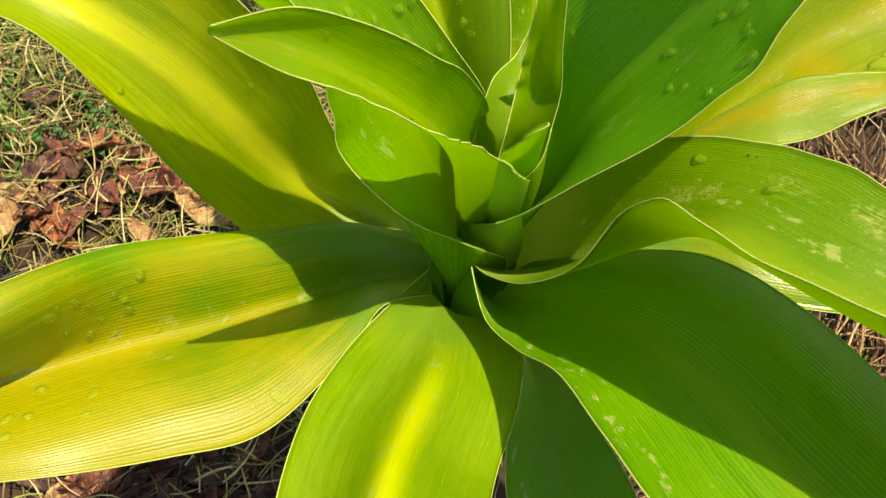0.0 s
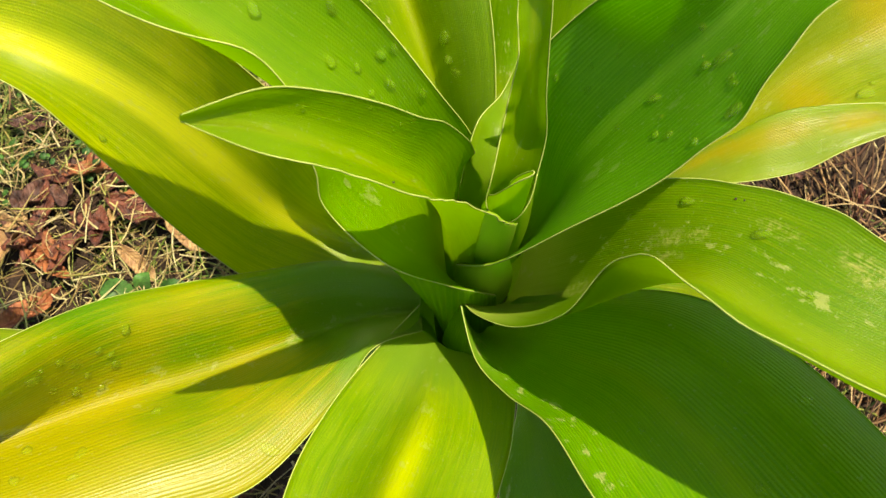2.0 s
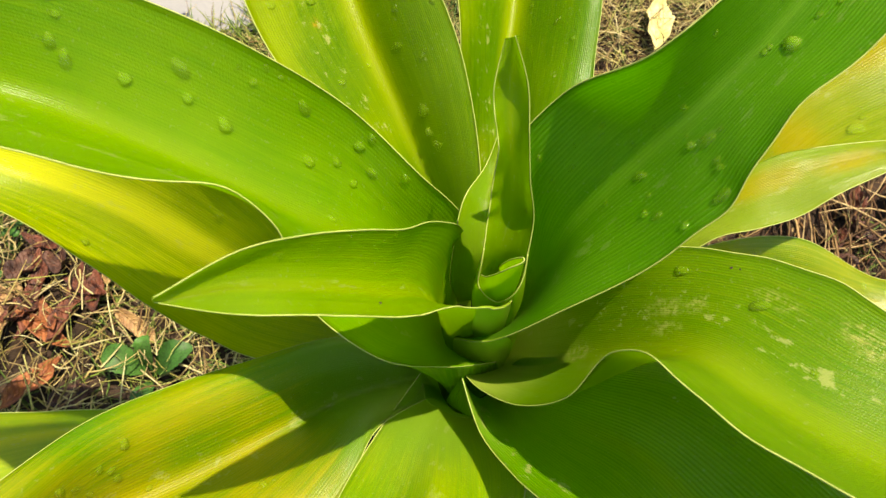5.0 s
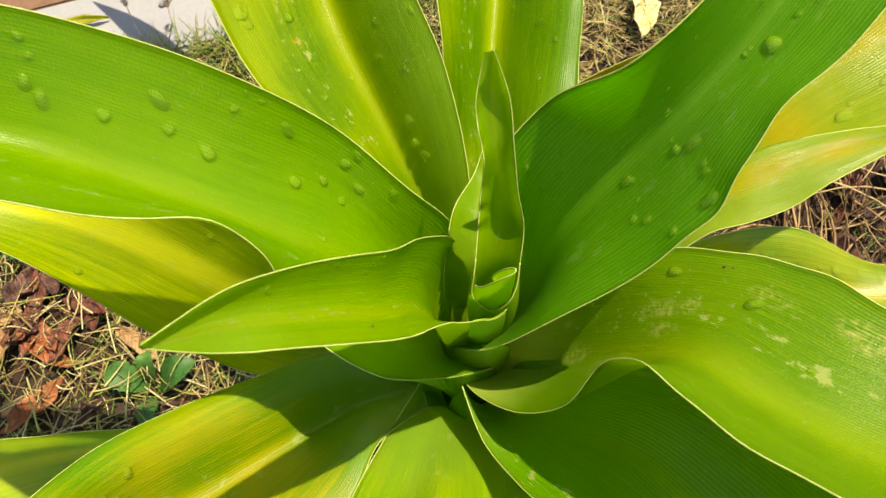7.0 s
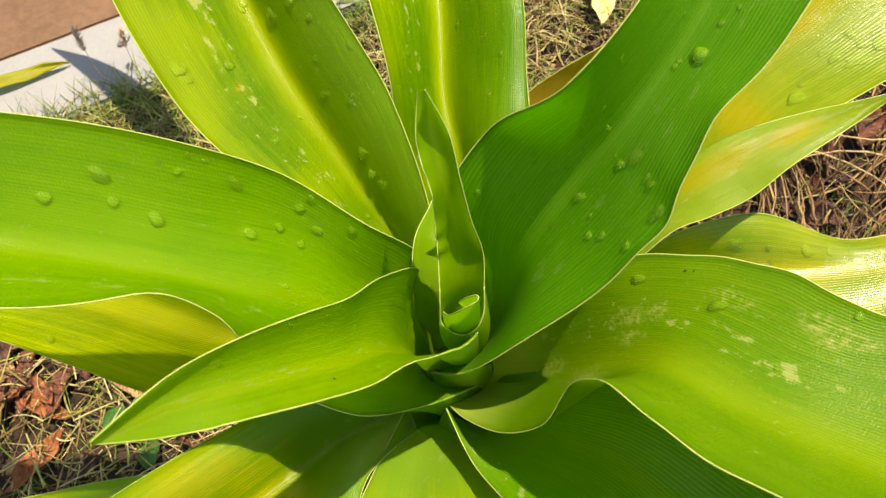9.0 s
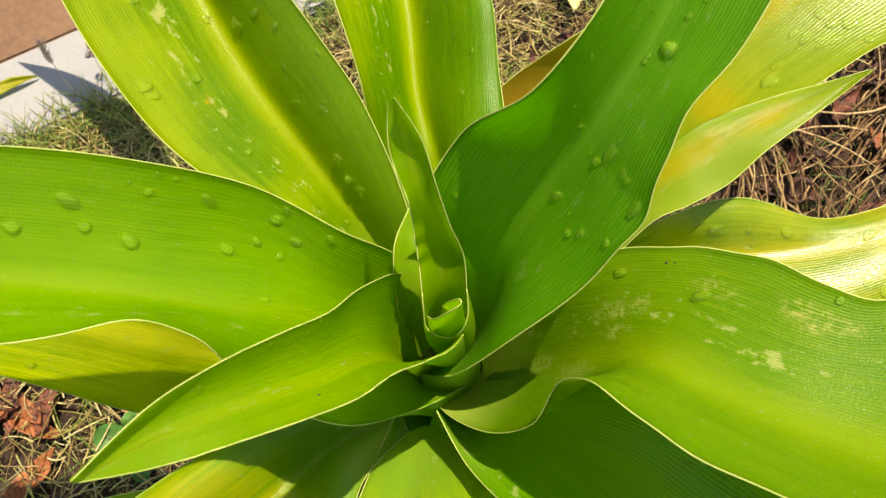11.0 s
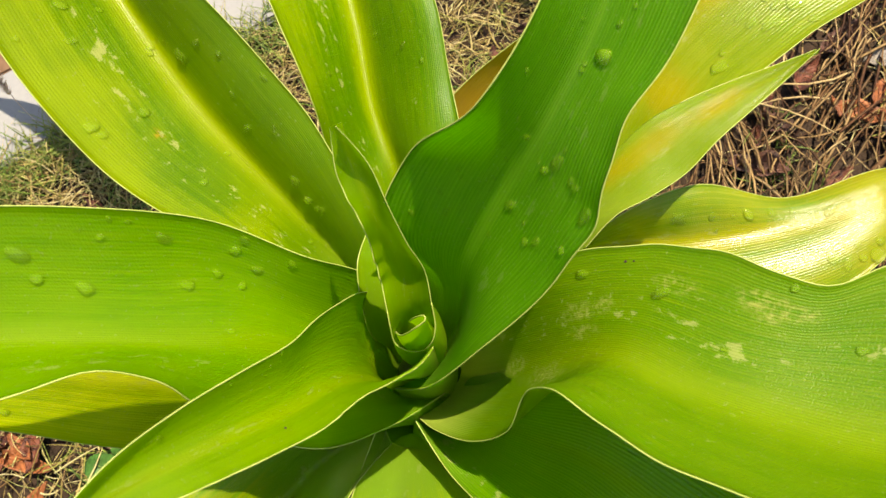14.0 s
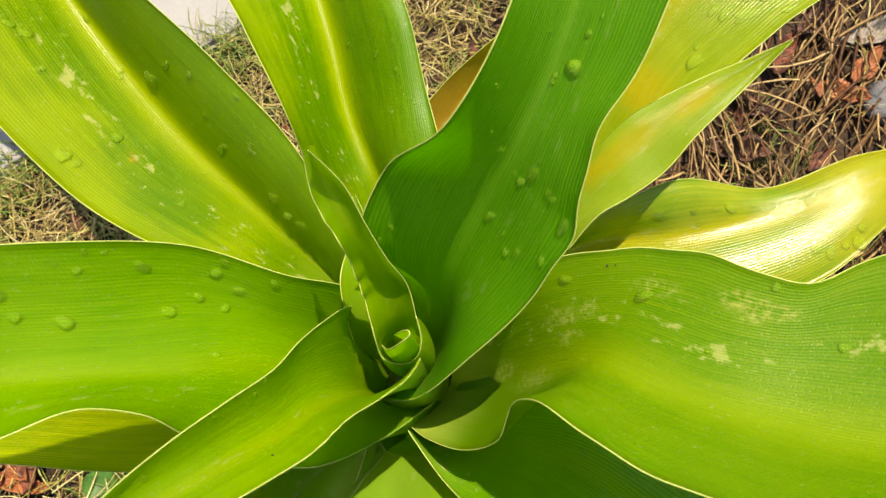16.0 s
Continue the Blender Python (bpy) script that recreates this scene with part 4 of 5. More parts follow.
scatter_drops(torn_blade, [(0.706, -0.67, 6.5), (0.748, -0.67, 7.5), (0.731, -0.42, 5.0), (0.613, -0.67, 6.0), (0.739, -0.9, 4.0), (0.692, -0.53, 5.4), (0.729, -0.57, 3.8), (0.632, -0.57, 2.9), (0.599, -0.67, 2.2), (0.686, -0.4, 2.9)])
scatter_drops(golden_blade, [(0.572, -0.47, 4.2), (0.552, -0.27, 3.4), (0.525, -0.17, 3.6), (0.512, -0.27, 2.8), (0.478, -0.27, 3.7), (0.498, -0.43, 2.8), (0.485, -0.37, 2.9), (0.465, -0.53, 4), (0.528, -0.4, 2.7), (0.589, 0.2, 3.7), (0.545, 0.37, 3.1), (0.625, 0.37, 3.2), (0.609, 0.4, 3.2), (0.348, 0.9, 4), (0.324, 0.4, 2.3), (0.545, -0.5, 3), (0.495, -0.13, 2.9), (0.445, 0.23, 3.7), (0.562, 0.53, 3), (0.632, 0.53, 3.1), (0.214, -0.27, 3.9), (0.565, -0.53, 1.9), (0.441, -0.07, 2.3)])
scatter_drops(tall_blade, [(0.575, 0.27, 3.5), (0.555, 0.1, 1.6), (0.542, -0.67, 1.3), (0.458, -0.1, 1.8), (0.482, -0.37, 1.4), (0.438, 0.27, 2.7), (0.455, 0.33, 2.1), (0.441, 0.87, 2.6), (0.365, 0.13, 2.6), (0.368, 0.37, 1.9), (0.381, -0.17, 1.6), (0.458, 0.6, 2.3), (0.478, 0.4, 1.4), (0.441, 0.17, 1.5), (0.605, 0.3, 1.8), (0.622, 0.4, 1.5), (0.599, -0.23, 1.3)])
scatter_drops(long_blade, [(0.388, -0.53, 2.7), (0.381, -0.47, 3.1), (0.375, -0.23, 2.1), (0.381, 0.03, 3.2), (0.341, -0.07, 3.3), (0.324, 0.23, 3.6), (0.324, 0.5, 2.8), (0.311, 0.63, 2.8), (0.361, -0.53, 2.7), (0.211, 0.3, 3.5), (0.194, 0.27, 3.6), (0.181, 0.37, 3.2), (0.254, -0.5, 2.6), (0.284, 0.97, 2.2), (0.254, 0.57, 2.2), (0.288, 0.43, 2.2), (0.264, 0.27, 2.6)])
scatter_drops(shaded_blade, [(0.545, 0.67, 4.6), (0.575, 0.1, 3.5), (0.458, 0.5, 2.6), (0.435, -0.27, 2.3)])
scatter_drops(short_blade, [(0.717, -0.9, 1.5), (0.615, -0.97, 1.7), (0.825, -0.63, 1.6), (0.901, -0.77, 1.3), (0.635, -0.83, 1.4), (0.642, -0.73, 1.1)])
scatter_drops(spike_blade, [(0.709, 1, 2.2), (0.515, 0.63, 1.7), (0.622, 1, 1.6), (0.766, 1, 1.5)])
scatter_drops(low_blade, [(0.408, 0.47, 3), (0.515, -0.77, 2.8)])
scatter_drops(back_blade, [(0.505, 0.47, 2.5), (0.465, 0.67, 2.5), (0.485, -0.57, 2.5), (0.548, 0.2, 2.2)])


def leaf_speck(blade, s, q, size):
    """A tiny dark grain lying on a leaf."""
    grid, out = blade
    p = grid[int(round((q + 1) / 2 * (grid.shape[0] - 1))), int(round(s * (grid.shape[1] - 1)))]
    bm = bmesh.new()
    bmesh.ops.create_icosphere(bm, subdivisions=2, radius=1.0)
    for v in bm.verts:
        v.co = Vector((v.co.x * size, v.co.y * size * 0.8, v.co.z * size * 0.6)) * (1 + 0.2 * noise.noise(v.co * 2))
    me = bpy.data.meshes.new("speck")
    bm.to_mesh(me)
    bm.free()
    me.materials.append(SOIL)
    ob = new("speck", me)
    ob.location = Vector(p) + Vector((0, 0, size * 0.3))
    tagged(ob, "tiny black grain of dirt on a green leaf", "speck", "dirt specks on the leaves")


leaf_speck(broad_blade, 0.378, -0.88, 0.0009)
leaf_speck(broad_blade, 0.390, -0.88, 0.0006)
leaf_speck(short_blade, 0.647, 0.42, 0.0007)

# ---- ground ----
lines = [-60.0, -12.0, -4.0, -1.8] + list(np.linspace(-1.2, 1.3, 90)) + [1.9, 4.0, 12.0, 60.0]
verts = [(x, y, 0.010 * noise.noise(Vector((x * 5, y * 5, 0))) + 0.004 * noise.noise(Vector((x * 23, y * 23, 4))) if abs(x) < 1.5 and abs(y) < 1.5 else 0.0) for y in lines for x in lines]
n = len(lines)
faces = [(j * n + i, j * n + i + 1, (j + 1) * n + i + 1, (j + 1) * n + i) for j in range(n - 1) for i in range(n - 1)]
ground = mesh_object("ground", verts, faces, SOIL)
tagged(ground, "dry brown soil under straw and leaf litter, darkened for shade", "ground", kind="structure")


def slab(name, corners, low, high, bevel, material):
    bm = bmesh.new()
    bottom = [bm.verts.new((x, y, low)) for x, y in corners]
    top = [bm.verts.new((x, y, high)) for x, y in corners]
    bm.faces.new(bottom[::-1])
    bm.faces.new(top)
    for k in range(len(corners)):
        c = (k + 1) % len(corners)
        bm.faces.new((bottom[k], bottom[c], top[c], top[k]))
    bmesh.ops.bevel(bm, geom=[e for e in bm.edges if all(v in top for v in e.verts)], offset=bevel, segments=3, affect="EDGES")
    me = bpy.data.meshes.new(name)
    bm.to_mesh(me)
    bm.free()
    me.materials.append(material)
    return new(name, me)


kerb = slab("kerb", [(-22.6, -2.17), (22.4, 3.50), (22.4, 3.66), (-22.6, -2.01)], -0.05, 0.022, 0.006, CONCRETE)
tagged(kerb, "pale grey concrete kerb along the grass", "kerb", kind="structure")
path = slab("path", [(-22.6, -2.005), (22.4, 3.665), (22.4, 25.0), (-22.6, 25.0)], -0.05, 0.013, 0.004, EARTH)
tagged(path, "bare reddish brown earth path behind the kerb", "path", kind="structure")


def blades(name, count, seed, where, length, radius, tilt, droop, material, label, category):
    """Many thin curved blades in one mesh; where(rng) gives a place and a height to lie at, or nothing."""
    rng = random.Random(seed)
    verts, faces = [], []
    steps = 5
    made = 0
    while made < count:
        spot = where(rng)
        if spot is None:
            continue
        made += 1
        x, y, z, heading = spot
        ln = rng.uniform(*length)
        r = rng.uniform(*radius)
        rise = rng.uniform(*tilt)
        bend = rng.uniform(-1, 1) * 1.4
        d = rng.uniform(*droop)
        base = len(verts)
        px, py, pz = x, y, z
        for k in range(steps):
            f = k / (steps - 1)
            w = r * (1.0 - 0.75 * f ** 2)
            hx, hy = math.cos(heading), math.sin(heading)
            verts += [(px - hy * w, py + hx * w, pz), (px + hy * w, py - hx * w, pz), (px, py, pz + 0.55 * w)]
            up = rise - d * f
            px += ln / (steps - 1) * hx * math.cos(up)
            py += ln / (steps - 1) * hy * math.cos(up)
            pz = max(0.002, pz + ln / (steps - 1) * math.sin(up))
            heading += bend / steps
        for k in range(steps - 1):
            a = base + 3 * k
            faces += [(a, a + 3, a + 5, a + 2), (a + 1, a + 2, a + 5, a + 4), (a, a + 1, a + 4, a + 3)]
    ob = mesh_object(name, verts, faces, material)
    return tagged(ob, label, category, kind="stuff")


def kerb_line(x):
    return 0.35 + 0.126 * (x + 2.6)


def litter_spot(rng):
    x, y = rng.uniform(-0.95, 0.95), rng.uniform(-0.45, 0.80)
    if y > kerb_line(x) + 0.012 or (x > 0.40 and y < 0.42 and rng.random() > 0.22) or (y < 0.0 and rng.random() > 0.35) or (noise.noise(Vector((x * 5, y * 5, 12))) < -0.1 and rng.random() > 0.45):
        return None
    return x, y, rng.uniform(0.003, 0.020) + 0.012 * max(0.0, noise.noise(Vector((x * 7, y * 7, 2)))), rng.uniform(0, 2 * math.pi)


def wide_spot(rng):
    d, a = 0.75 + abs(rng.gauss(0, 0.9)), rng.uniform(0, 2 * math.pi)
    x, y = d * math.cos(a), d * math.sin(a)
    if y > kerb_line(x) - 0.02:
        return None
    return x, y, rng.uniform(0.003, 0.020), rng.uniform(0, 2 * math.pi)


def far_spot(rng):
    x, y = rng.uniform(-0.55, 0.75), rng.uniform(0.36, 0.80)
    if y > kerb_line(x) + 0.01:
        return None
    return x, y, rng.uniform(0.003, 0.018), rng.uniform(0, 2 * math.pi)


def loose_spot(rng):
    x, y = rng.uniform(-0.85, -0.2), rng.uniform(-0.25, 0.50)
    return x, y, rng.uniform(0.018, 0.052), rng.uniform(0, 2 * math.pi)


def right_spot(rng):
    """Matted stalks that lie in tufts, with bare dark gaps between them."""
    x, y = rng.uniform(0.25, 0.95), rng.uniform(-0.25, 0.42)
    if noise.noise(Vector((x * 11, y * 11, 3))) < -0.05 and rng.random() > 0.25:
        return None
    heading = 0.6 + 1.5 * noise.noise(Vector((x * 5, y * 5, 8))) + rng.gauss(0, 0.40)
    return x, y, rng.uniform(0.004, 0.036), heading + (math.pi if rng.random() < 0.5 else 0)


def left_green(rng):
    x, y = rng.uniform(-0.85, 0.55), rng.uniform(-0.1, 0.72)
    keep = 0.9 if (x < -0.25 and y > 0.30) else (0.75 if y > 0.55 and x < -0.2 else 0.22)
    if y > kerb_line(x) + 0.005 or rng.random() > keep or noise.noise(Vector((x * 6, y * 6, 9))) < -0.15:
        return None
    return x, y, 0.002, rng.uniform(0, 2 * math.pi)


def kerb_tuft(rng):
    x = rng.uniform(-0.75, 0.15)
    y = kerb_line(x) - abs(rng.gauss(0, 0.06)) + 0.01
    if noise.noise(Vector((x * 9, y * 9, 5))) < -0.2:
        return None
    return x, y, 0.004, rng.uniform(0.5, 3.6)


blades("straw", 5200, 1, litter_spot, (0.02, 0.09), (0.0004, 0.0012), (0.0, 0.75), (0.1, 1.1), STRAW, "matted dry yellow straw on the soil", "straw")
blades("straw", 5000, 6, far_spot, (0.02, 0.07), (0.0006, 0.0014), (0.0, 0.7), (0.0, 0.9), STRAW, "short dry straw near the kerb", "straw")
blades("straw", 1350, 8, loose_spot, (0.025, 0.085), (0.0006, 0.0016), (-0.05, 0.3), (0.0, 0.4), STRAW, "loose straw lying over dead leaves", "straw")
blades("straw", 5000, 9, wide_spot, (0.04, 0.14), (0.0010, 0.0024), (-0.05, 0.4), (0.0, 0.6), STRAW, "thin dry straw scattered over the soil", "straw")
blades("dry_stalks", 1900, 2, right_spot, (0.04, 0.15), (0.0007, 0.0025), (-0.1, 0.4), (0.0, 0.5), STALK, "tangled dry brown grass stalks", "dry stalks")
blades("grass", 4200, 3, left_green, (0.03, 0.085), (0.0007, 0.0016), (0.2, 1.2), (0.3, 1.5), GRASS, "short half-dry green grass", "grass")
blades("grass", 1100, 4, kerb_tuft, (0.035, 0.085), (0.0007, 0.0015), (0.4, 1.3), (0.3, 1.6), GRASS, "grass tufts along the kerb", "grass")


def dead_leaf(x, y, heading, length, width, curl, material, label, z=0.014, roll=0.0, seed=0):
    """A withered leaf with a midrib fold, a curl along its length and a crumpled edge."""
    rng = random.Random(seed)
    m, n = 17, 9
    verts, uvs, faces = [], [], []
    ph = [rng.uniform(0, 6.28) for _ in range(4)]
    for shell in (0, 1):
        for i in range(m):
            f = i / (m - 1)
            half = width / 2 * (math.sin(math.pi * min(1, f * 0.97 + 0.02)) ** 0.75) * (1 + 0.07 * math.sin(9 * f + ph[0]))
            for k in range(n):
                q = 2 * k / (n - 1) - 1
                u = q * half
                zz = abs(q) ** 1.4 * half * (0.65 + 0.40 * math.sin(6 * f + ph[1])) + curl * length * ((f - 0.5) ** 2 * 2 - 0.1)
                zz += 0.13 * width * math.sin(13 * f + 4 * q + ph[2]) * abs(q) + 0.05 * width * math.sin(29 * f + ph[3]) + 0.0012 * noise.noise(Vector((u * 120, f * 12, ph[3])))
                verts.append(((f - 0.5) * length, u * (1 - 0.15 * abs(q)), zz - 0.0005 * shell))
                uvs.append((q, f))
    h = m * n
    for i in range(m - 1):
        for k in range(n - 1):
            a = i * n + k
            faces += [(a, a + n, a + n + 1, a + 1), (h + a, h + a + 1, h + a + n + 1, h + a + n)]
    rim = [k for k in range(n)] + [i * n + n - 1 for i in range(1, m)] + [(m - 1) * n + k for k in range(n - 2, -1, -1)] + [i * n for i in range(m - 2, 0, -1)]
    for a, b in zip(rim, rim[1:] + rim[:1]):
        faces.append((a, b, h + b, h + a))
    ob = mesh_object("dead_leaf", verts, faces, material, None, "", uvs)
    ob.matrix_world = Matrix.Translation((x, y, z)) @ Matrix.Rotation(radians(heading), 4, "Z") @ Matrix.Rotation(radians(roll), 4, "X")
    return tagged(ob, label, "dead leaf", "dead leaves on the ground")


RED, TAN, DARK = "curled red-brown dead leaf lying on straw", "pale tan dead leaf lying on straw", "dark brown withered leaf among straw"
for k, (x, y, heading, length, width, curl, material, label) in enumerate([
    (-0.608, 0.190, 68, 0.110, 0.048, 0.15, DEAD_TAN, TAN), (-0.566, 0.222, 84, 0.130, 0.030, 0.25, DEAD_RED, RED),
    (-0.515, 0.205, 72, 0.115, 0.030, 0.30, DEAD_RED, RED), (-0.425, 0.243, -14, 0.105, 0.050, 0.35, DEAD_RED, RED),
    (-0.352, 0.203, -30, 0.090, 0.045, 0.30, DEAD_TAN, TAN), (-0.470, 0.290, 30, 0.070, 0.022, 0.25, DEAD_RED, RED),
    (-0.540, 0.276, 100, 0.060, 0.032, 0.40, DEAD_DARK, DARK), (-0.610, 0.388, 10, 0.060, 0.030, 0.30, DEAD_DARK, DARK),
    (-0.580, 0.268, 50, 0.070, 0.040, 0.30, DEAD_DARK, DARK), (-0.635, 0.232, 120, 0.070, 0.035, 0.30, DEAD_DARK, DARK)]):
    dead_leaf(x, y, heading, length, width * 1.05, curl * 1.3, material, label, 0.024, 0.0, k)
for k, (x, y, heading, length, width, curl, material, label) in enumerate([
    (-0.555, 0.102, 38, 0.100, 0.034, 0.30, DEAD_ORANGE, "orange-brown dead leaf beside weeds"), (-0.500, 0.080, 10, 0.060, 0.035, 0.30, DEAD_DARK, DARK),
    (-0.440, -0.150, 35, 0.110, 0.045, 0.25, DEAD_TAN, TAN), (-0.375, -0.135, 20, 0.100, 0.045, 0.35, DEAD_RED, RED),
    (-0.315, -0.125, -25, 0.110, 0.050, 0.40, DEAD_DARK, DARK), (-0.255, -0.110, 60, 0.090, 0.040, 0.35, DEAD_RED, RED),
    (-0.345, -0.190, 75, 0.100, 0.050, 0.30, DEAD_DARK, DARK), (-0.275, -0.175, 15, 0.090, 0.040, 0.30, DEAD_DARK, DARK),
    (0.700, 0.178, 25, 0.070, 0.035, 0.35, DEAD_ORANGE, RED), (0.735, 0.218, -15, 0.080, 0.040, 0.25, DEAD_GREY, "grey bleached dead leaf on straw"),
    (0.576, 0.092, 15, 0.050, 0.022, 0.30, DEAD_RED, RED), (0.514, 0.188, 60, 0.034, 0.018, 0.40, DEAD_RED, RED)]):
    dead_leaf(x, y, heading, length, width, curl, material, label, 0.022, 0.0, 40 + k)
for k, (x, y, heading, length, width, curl, material, label) in enumerate([
    (0.495, 0.150, -35, 0.080, 0.040, 0.30, DEAD_DARK, DARK), (0.650, 0.165, -50, 0.080, 0.035, 0.40, DEAD_ORANGE, RED),
    (0.620, 0.245, 40, 0.070, 0.036, 0.30, DEAD_RED, RED), (0.690, 0.270, 10, 0.080, 0.040, 0.35, DEAD_DARK, DARK),
    (0.550, 0.235, 70, 0.060, 0.028, 0.35, DEAD_RED, RED), (0.760, 0.160, 50, 0.080, 0.040, 0.30, DEAD_DARK, DARK),
    (0.590, 0.030, 20, 0.080, 0.038, 0.30, DEAD_DARK, DARK), (0.530, 0.020, 75, 0.070, 0.030, 0.30, DEAD_RED, RED)]):
    dead_leaf(x, y, heading, length, width, curl, material, label, 0.020, 0.0, 60 + k)
dead_leaf(0.349, 0.566, 72, 0.105, 0.050, 0.12, DEAD_PALE, "pale yellow fallen leaf lying on dry grass", 0.026, 8, 90)
dead_leaf(-0.620, 0.703, 3, 0.280, 0.030, -0.03, LEAF_RIPE, "narrow yellow fallen leaf lying over the kerb", 0.032, 12, 91)
heap = random.Random(21)
for k in range(15):
    x, y = heap.gauss(-0.495, 0.080), heap.gauss(0.230, 0.045)
    dead_leaf(x, y, heap.uniform(0, 360), heap.uniform(0.045, 0.10), heap.uniform(0.020, 0.036), heap.uniform(0.2, 0.5), heap.choice((DEAD_RED, DEAD_RED, DEAD_DARK, DEAD_TAN, DEAD_ORANGE)), "curled red-brown dead leaf in a heap of litter", 0.022 + 0.010 * heap.random(), heap.uniform(-30, 30), 500 + k)
for k in range(16):
    x, y = heap.uniform(-0.47, -0.20), heap.uniform(-0.21, -0.08)
    dead_leaf(x, y, heap.uniform(-30, 60), heap.uniform(0.06, 0.12), heap.uniform(0.028, 0.046), heap.uniform(0.2, 0.5), heap.choice((DEAD_RED, DEAD_DARK)), "curled red-brown dead leaf in a heap of litter", 0.022 + 0.010 * heap.random(), heap.uniform(-35, 35), 600 + k)
extra = random.Random(5)
for k in range(70):
    x, y = extra.uniform(-0.85, 0.85), extra.uniform(-0.40, 0.50)
    dead_leaf(x, y, extra.uniform(0, 360), extra.uniform(0.03, 0.075), extra.uniform(0.015, 0.032), extra.uniform(0.2, 0.5), extra.choice((DEAD_RED, DEAD_DARK, DEAD_DARK)), "small withered brown leaf among straw", 0.020, extra.uniform(-25, 25), 100 + k)


def round_weed(x, y, count, seed):
    """A creeping weed with small rounded leaflets on thin stalks."""
    rng = random.Random(seed)
    weed = new("weed")
    weed.location = (x, y, 0.004)
    tagged(weed, "low creeping weed with small round dark green leaflets", "weed", "small weeds in the grass")
    for _ in range(count):
        a, d, h = rng.uniform(0, 6.28), rng.uniform(0.004, 0.035), rng.uniform(0.014, 0.032)
        r = rng.uniform(0.0035, 0.0065)
        cx, cy = d * math.cos(a), d * math.sin(a)
        tilt = (rng.uniform(-0.4, 0.4), rng.uniform(-0.4, 0.4))
        verts, faces = [], []
        for shell in (0, 1):
            verts.append((cx, cy, h - 0.0004 * shell))
            for k in range(12):
                b = 2 * math.pi * k / 12
                rr = r * (1 - 0.25 * max(0, math.cos(b - a)) ** 8)
                dx, dy = rr * math.cos(b), rr * math.sin(b)
                verts.append((cx + dx, cy + dy, h + tilt[0] * dx + tilt[1] * dy + 0.18 * r - 0.0004 * shell))
        for k in range(12):
            c = (k + 1) % 12
            faces += [(0, 1 + k, 1 + c), (13, 14 + c, 14 + k), (1 + k, 14 + k, 14 + c, 1 + c)]
        tv, tf = tube([(0, 0, 0), (cx * 0.5, cy * 0.5, h * 0.7), (cx, cy, h - 0.0003)], (0.0005, 0.0004, 0.0003), 4)
        faces += [tuple(v + len(verts) for v in f) for f in tf]
        verts += tv
        mesh_object("leaflet", verts, faces, WEED, weed)


for k, (x, y) in enumerate([(-0.653, 0.340), (-0.615, 0.290), (-0.615, 0.430), (-0.645, 0.255), (-0.670, 0.400), (-0.600, 0.335), (-0.630, 0.222), (-0.560, 0.420), (-0.520, 0.360), (-0.580, 0.480), (-0.690, 0.300), (-0.500, 0.310)]):
    round_weed(x, y, 9, 300 + k)


def broad_weed(x, y):
    weed = new("broad_weed")
    weed.location = (x, y, 0.004)
    tagged(weed, "young weed with toothed bright green leaves", "weed")
    for heading, ln, wd, h in ((20, 0.060, 0.036, 0.045), (150, 0.055, 0.034, 0.040), (265, 0.040, 0.026, 0.030), (80, 0.035, 0.022, 0.055)):
        c, s = math.cos(radians(heading)), math.sin(radians(heading))
        m, n = 19, 7
        verts, uvs, faces = [], [], []
        for shell in (0, 1):
            for i in range(m):
                f = i / (m - 1)
                half = wd / 2 * math.sin(math.pi * min(1, 0.03 + f * 0.96)) ** 0.7 * (1 + 0.10 * (i % 2))
                for k in range(n):
                    q = 2 * k / (n - 1) - 1
                    u, v = 0.008 + f * ln, q * half
                    verts.append((u * c - v * s, u * s + v * c, h * (0.3 + 0.7 * math.sin(f * 2.2)) + 0.25 * abs(v) - 0.0005 * shell))
                    uvs.append((q, f))
        g = m * n
        for i in range(m - 1):
            for k in range(n - 1):
                a = i * n + k
                faces += [(a, a + n, a + n + 1, a + 1), (g + a, g + a + 1, g + a + n + 1, g + a + n)]
        mesh_object("leaf", verts, faces, WEED, weed, "", uvs)
        mesh_object("stalk", *tube([(0, 0, 0), (0.004 * c, 0.004 * s, h * 0.15), (0.009 * c, 0.009 * s, h * 0.31)], (0.001, 0.0009, 0.0008), 5), WEED, weed)


broad_weed(-0.405, 0.100)


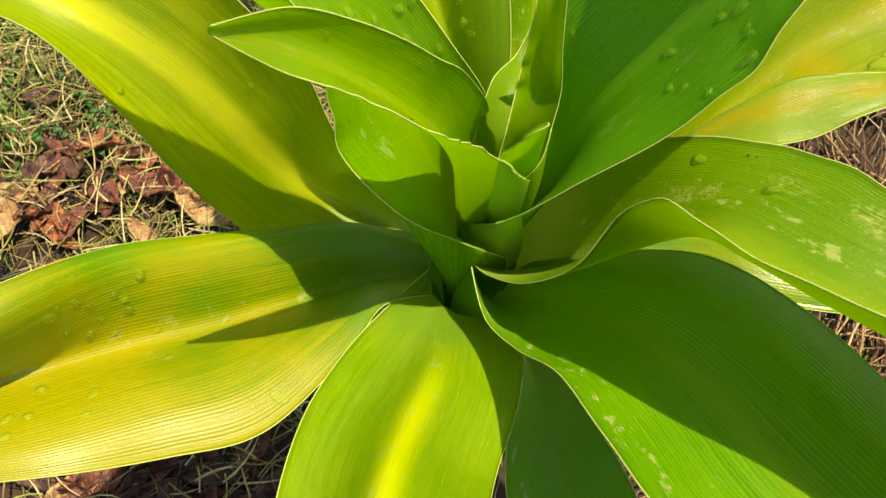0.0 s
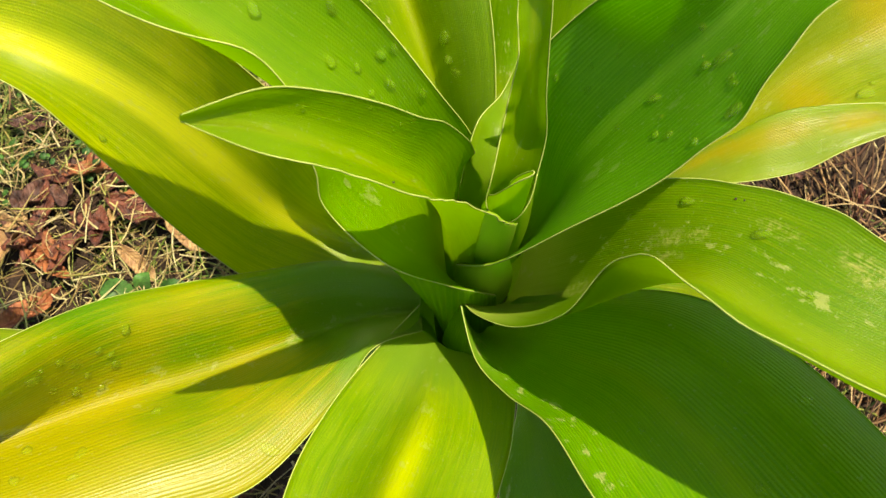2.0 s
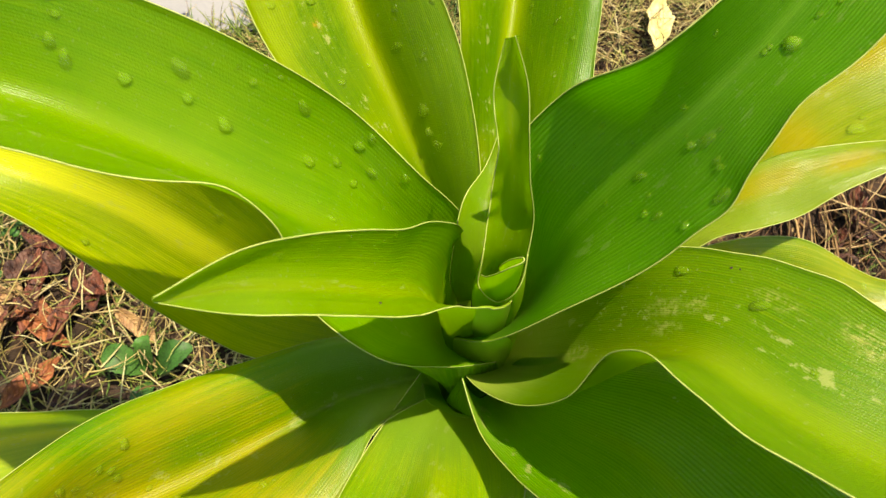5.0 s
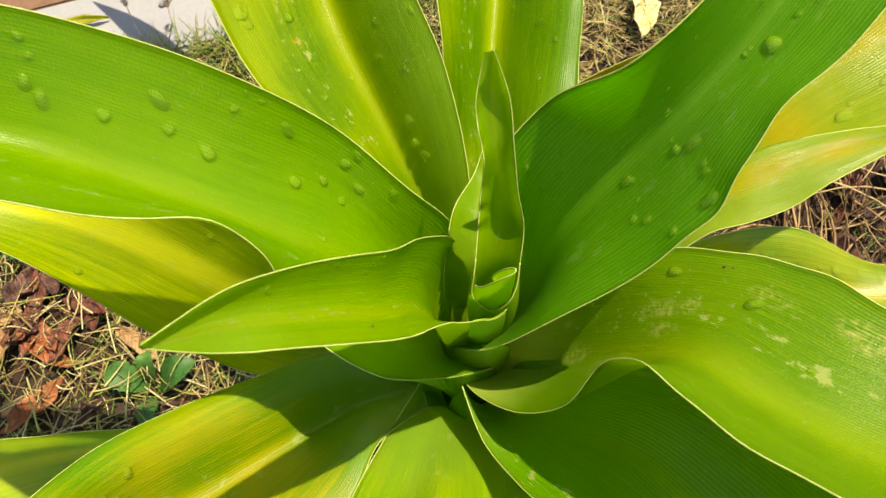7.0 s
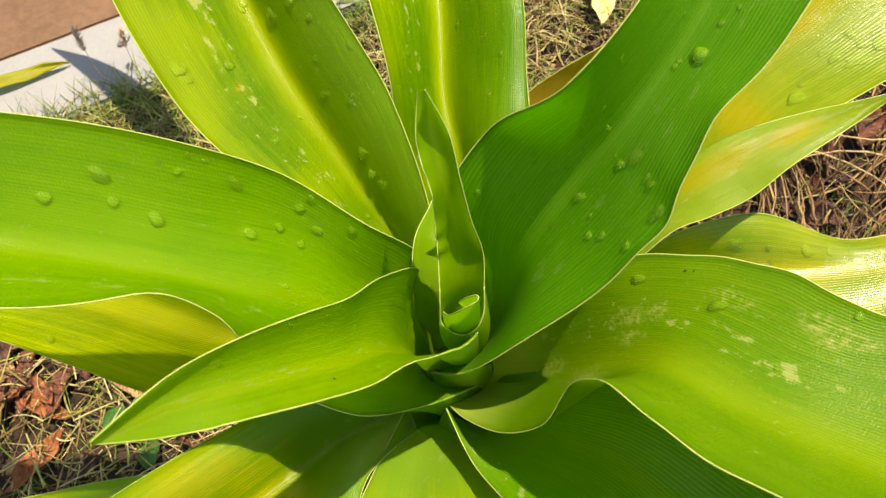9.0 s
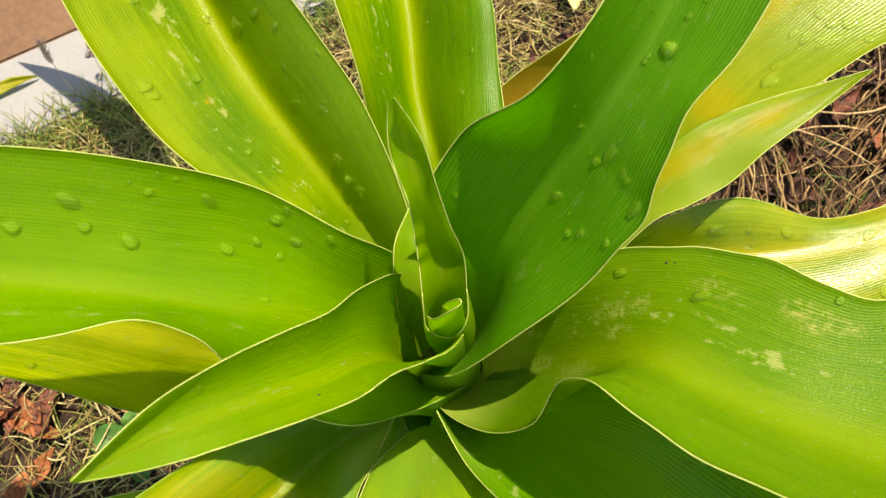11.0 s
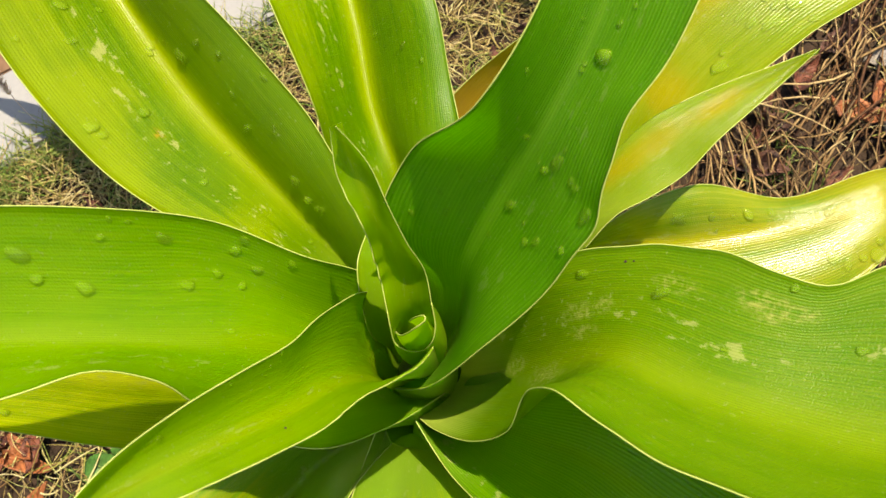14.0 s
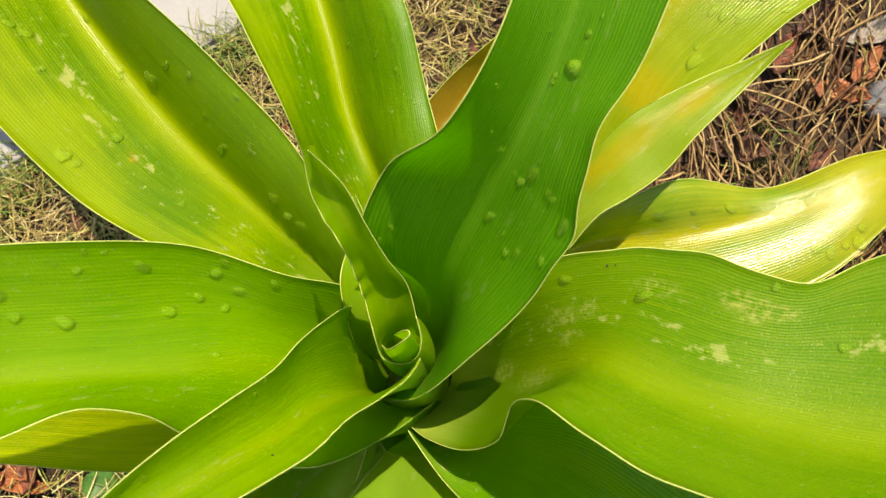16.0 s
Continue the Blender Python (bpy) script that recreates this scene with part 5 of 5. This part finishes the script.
def pebble(x, y, z, size, material, label, name, seed):
    rng = random.Random(seed)
    bm = bmesh.new()
    bmesh.ops.create_icosphere(bm, subdivisions=3, radius=1.0)
    for v in bm.verts:
        v.co *= 1 + 0.28 * noise.noise(v.co * 1.3 + Vector((seed, 0, 0)))
        v.co = Vector((v.co.x * size[0], v.co.y * size[1], v.co.z * size[2]))
    me = bpy.data.meshes.new(name)
    bm.to_mesh(me)
    bm.free()
    me.materials.append(material)
    me.polygons.foreach_set("use_smooth", [True] * len(me.polygons))
    ob = new(name, me)
    ob.matrix_world = pose(x, y, z, 0, 0, rng.uniform(0, 180))
    return tagged(ob, label, name)


pebble(0.700, 0.128, 0.016, (0.034, 0.026, 0.022), STONE, "dark grey stone half buried in straw", "stone", 3)
pebble(-0.391, 0.729, 0.026, (0.012, 0.006, 0.006), CONCRETE, "small whitish stone chip on the kerb", "stone", 8)


def fallen_twig(points, radius, label):
    fine = spline(len(points), 24) @ np.array(points)
    ob = mesh_object("twig", *tube(fine, radius * (1 - 0.4 * np.linspace(0, 1, 24)), 7), STALK)
    return tagged(ob, label, "twig")


fallen_twig([(0.575, 0.055, 0.022), (0.610, 0.080, 0.026), (0.655, 0.098, 0.028), (0.720, 0.140, 0.024)], 0.0035, "brown fallen stalk lying across straw")
fallen_twig([(0.470, 0.170, 0.014), (0.510, 0.182, 0.018), (0.560, 0.185, 0.016)], 0.0025, "dark thin fallen twig among straw")


def seed_sprig(x, y, tipx, tipy):
    """A dry grass stem with a feathery seed head leaning over the kerb."""
    sprig = new("seed_grass")
    tagged(sprig, "dry grass stem with a pinkish feathery seed head", "grass stem")
    line = spline(4, 20) @ np.array([(x, y, 0.004), (x + 0.3 * (tipx - x), y + 0.3 * (tipy - y), 0.045), (x + 0.7 * (tipx - x), y + 0.7 * (tipy - y), 0.072), (tipx, tipy, 0.085)])
    mesh_object("stalk", *tube(line, np.full(20, 0.0006), 5), BRACT, sprig)
    rng = random.Random(11)
    verts, faces = [], []
    for k in range(110):
        p = line[rng.randrange(11, 20)]
        d = np.array([rng.uniform(-0.8, 0.8), rng.uniform(-0.3, 1.3), rng.uniform(-0.2, 1.1)]) * 0.010
        v, f = tube([p, p + d * 0.6, p + d], (0.0005, 0.0007, 0.0001), 4)
        faces += [tuple(i + len(verts) for i in g) for g in f]
        verts += v
    mesh_object("seed_head", verts, faces, BRACT, sprig, "pale feathery bristles")


seed_sprig(-0.430, 0.664, -0.436, 0.712)
seed_sprig(-0.376, 0.664, -0.364, 0.688)
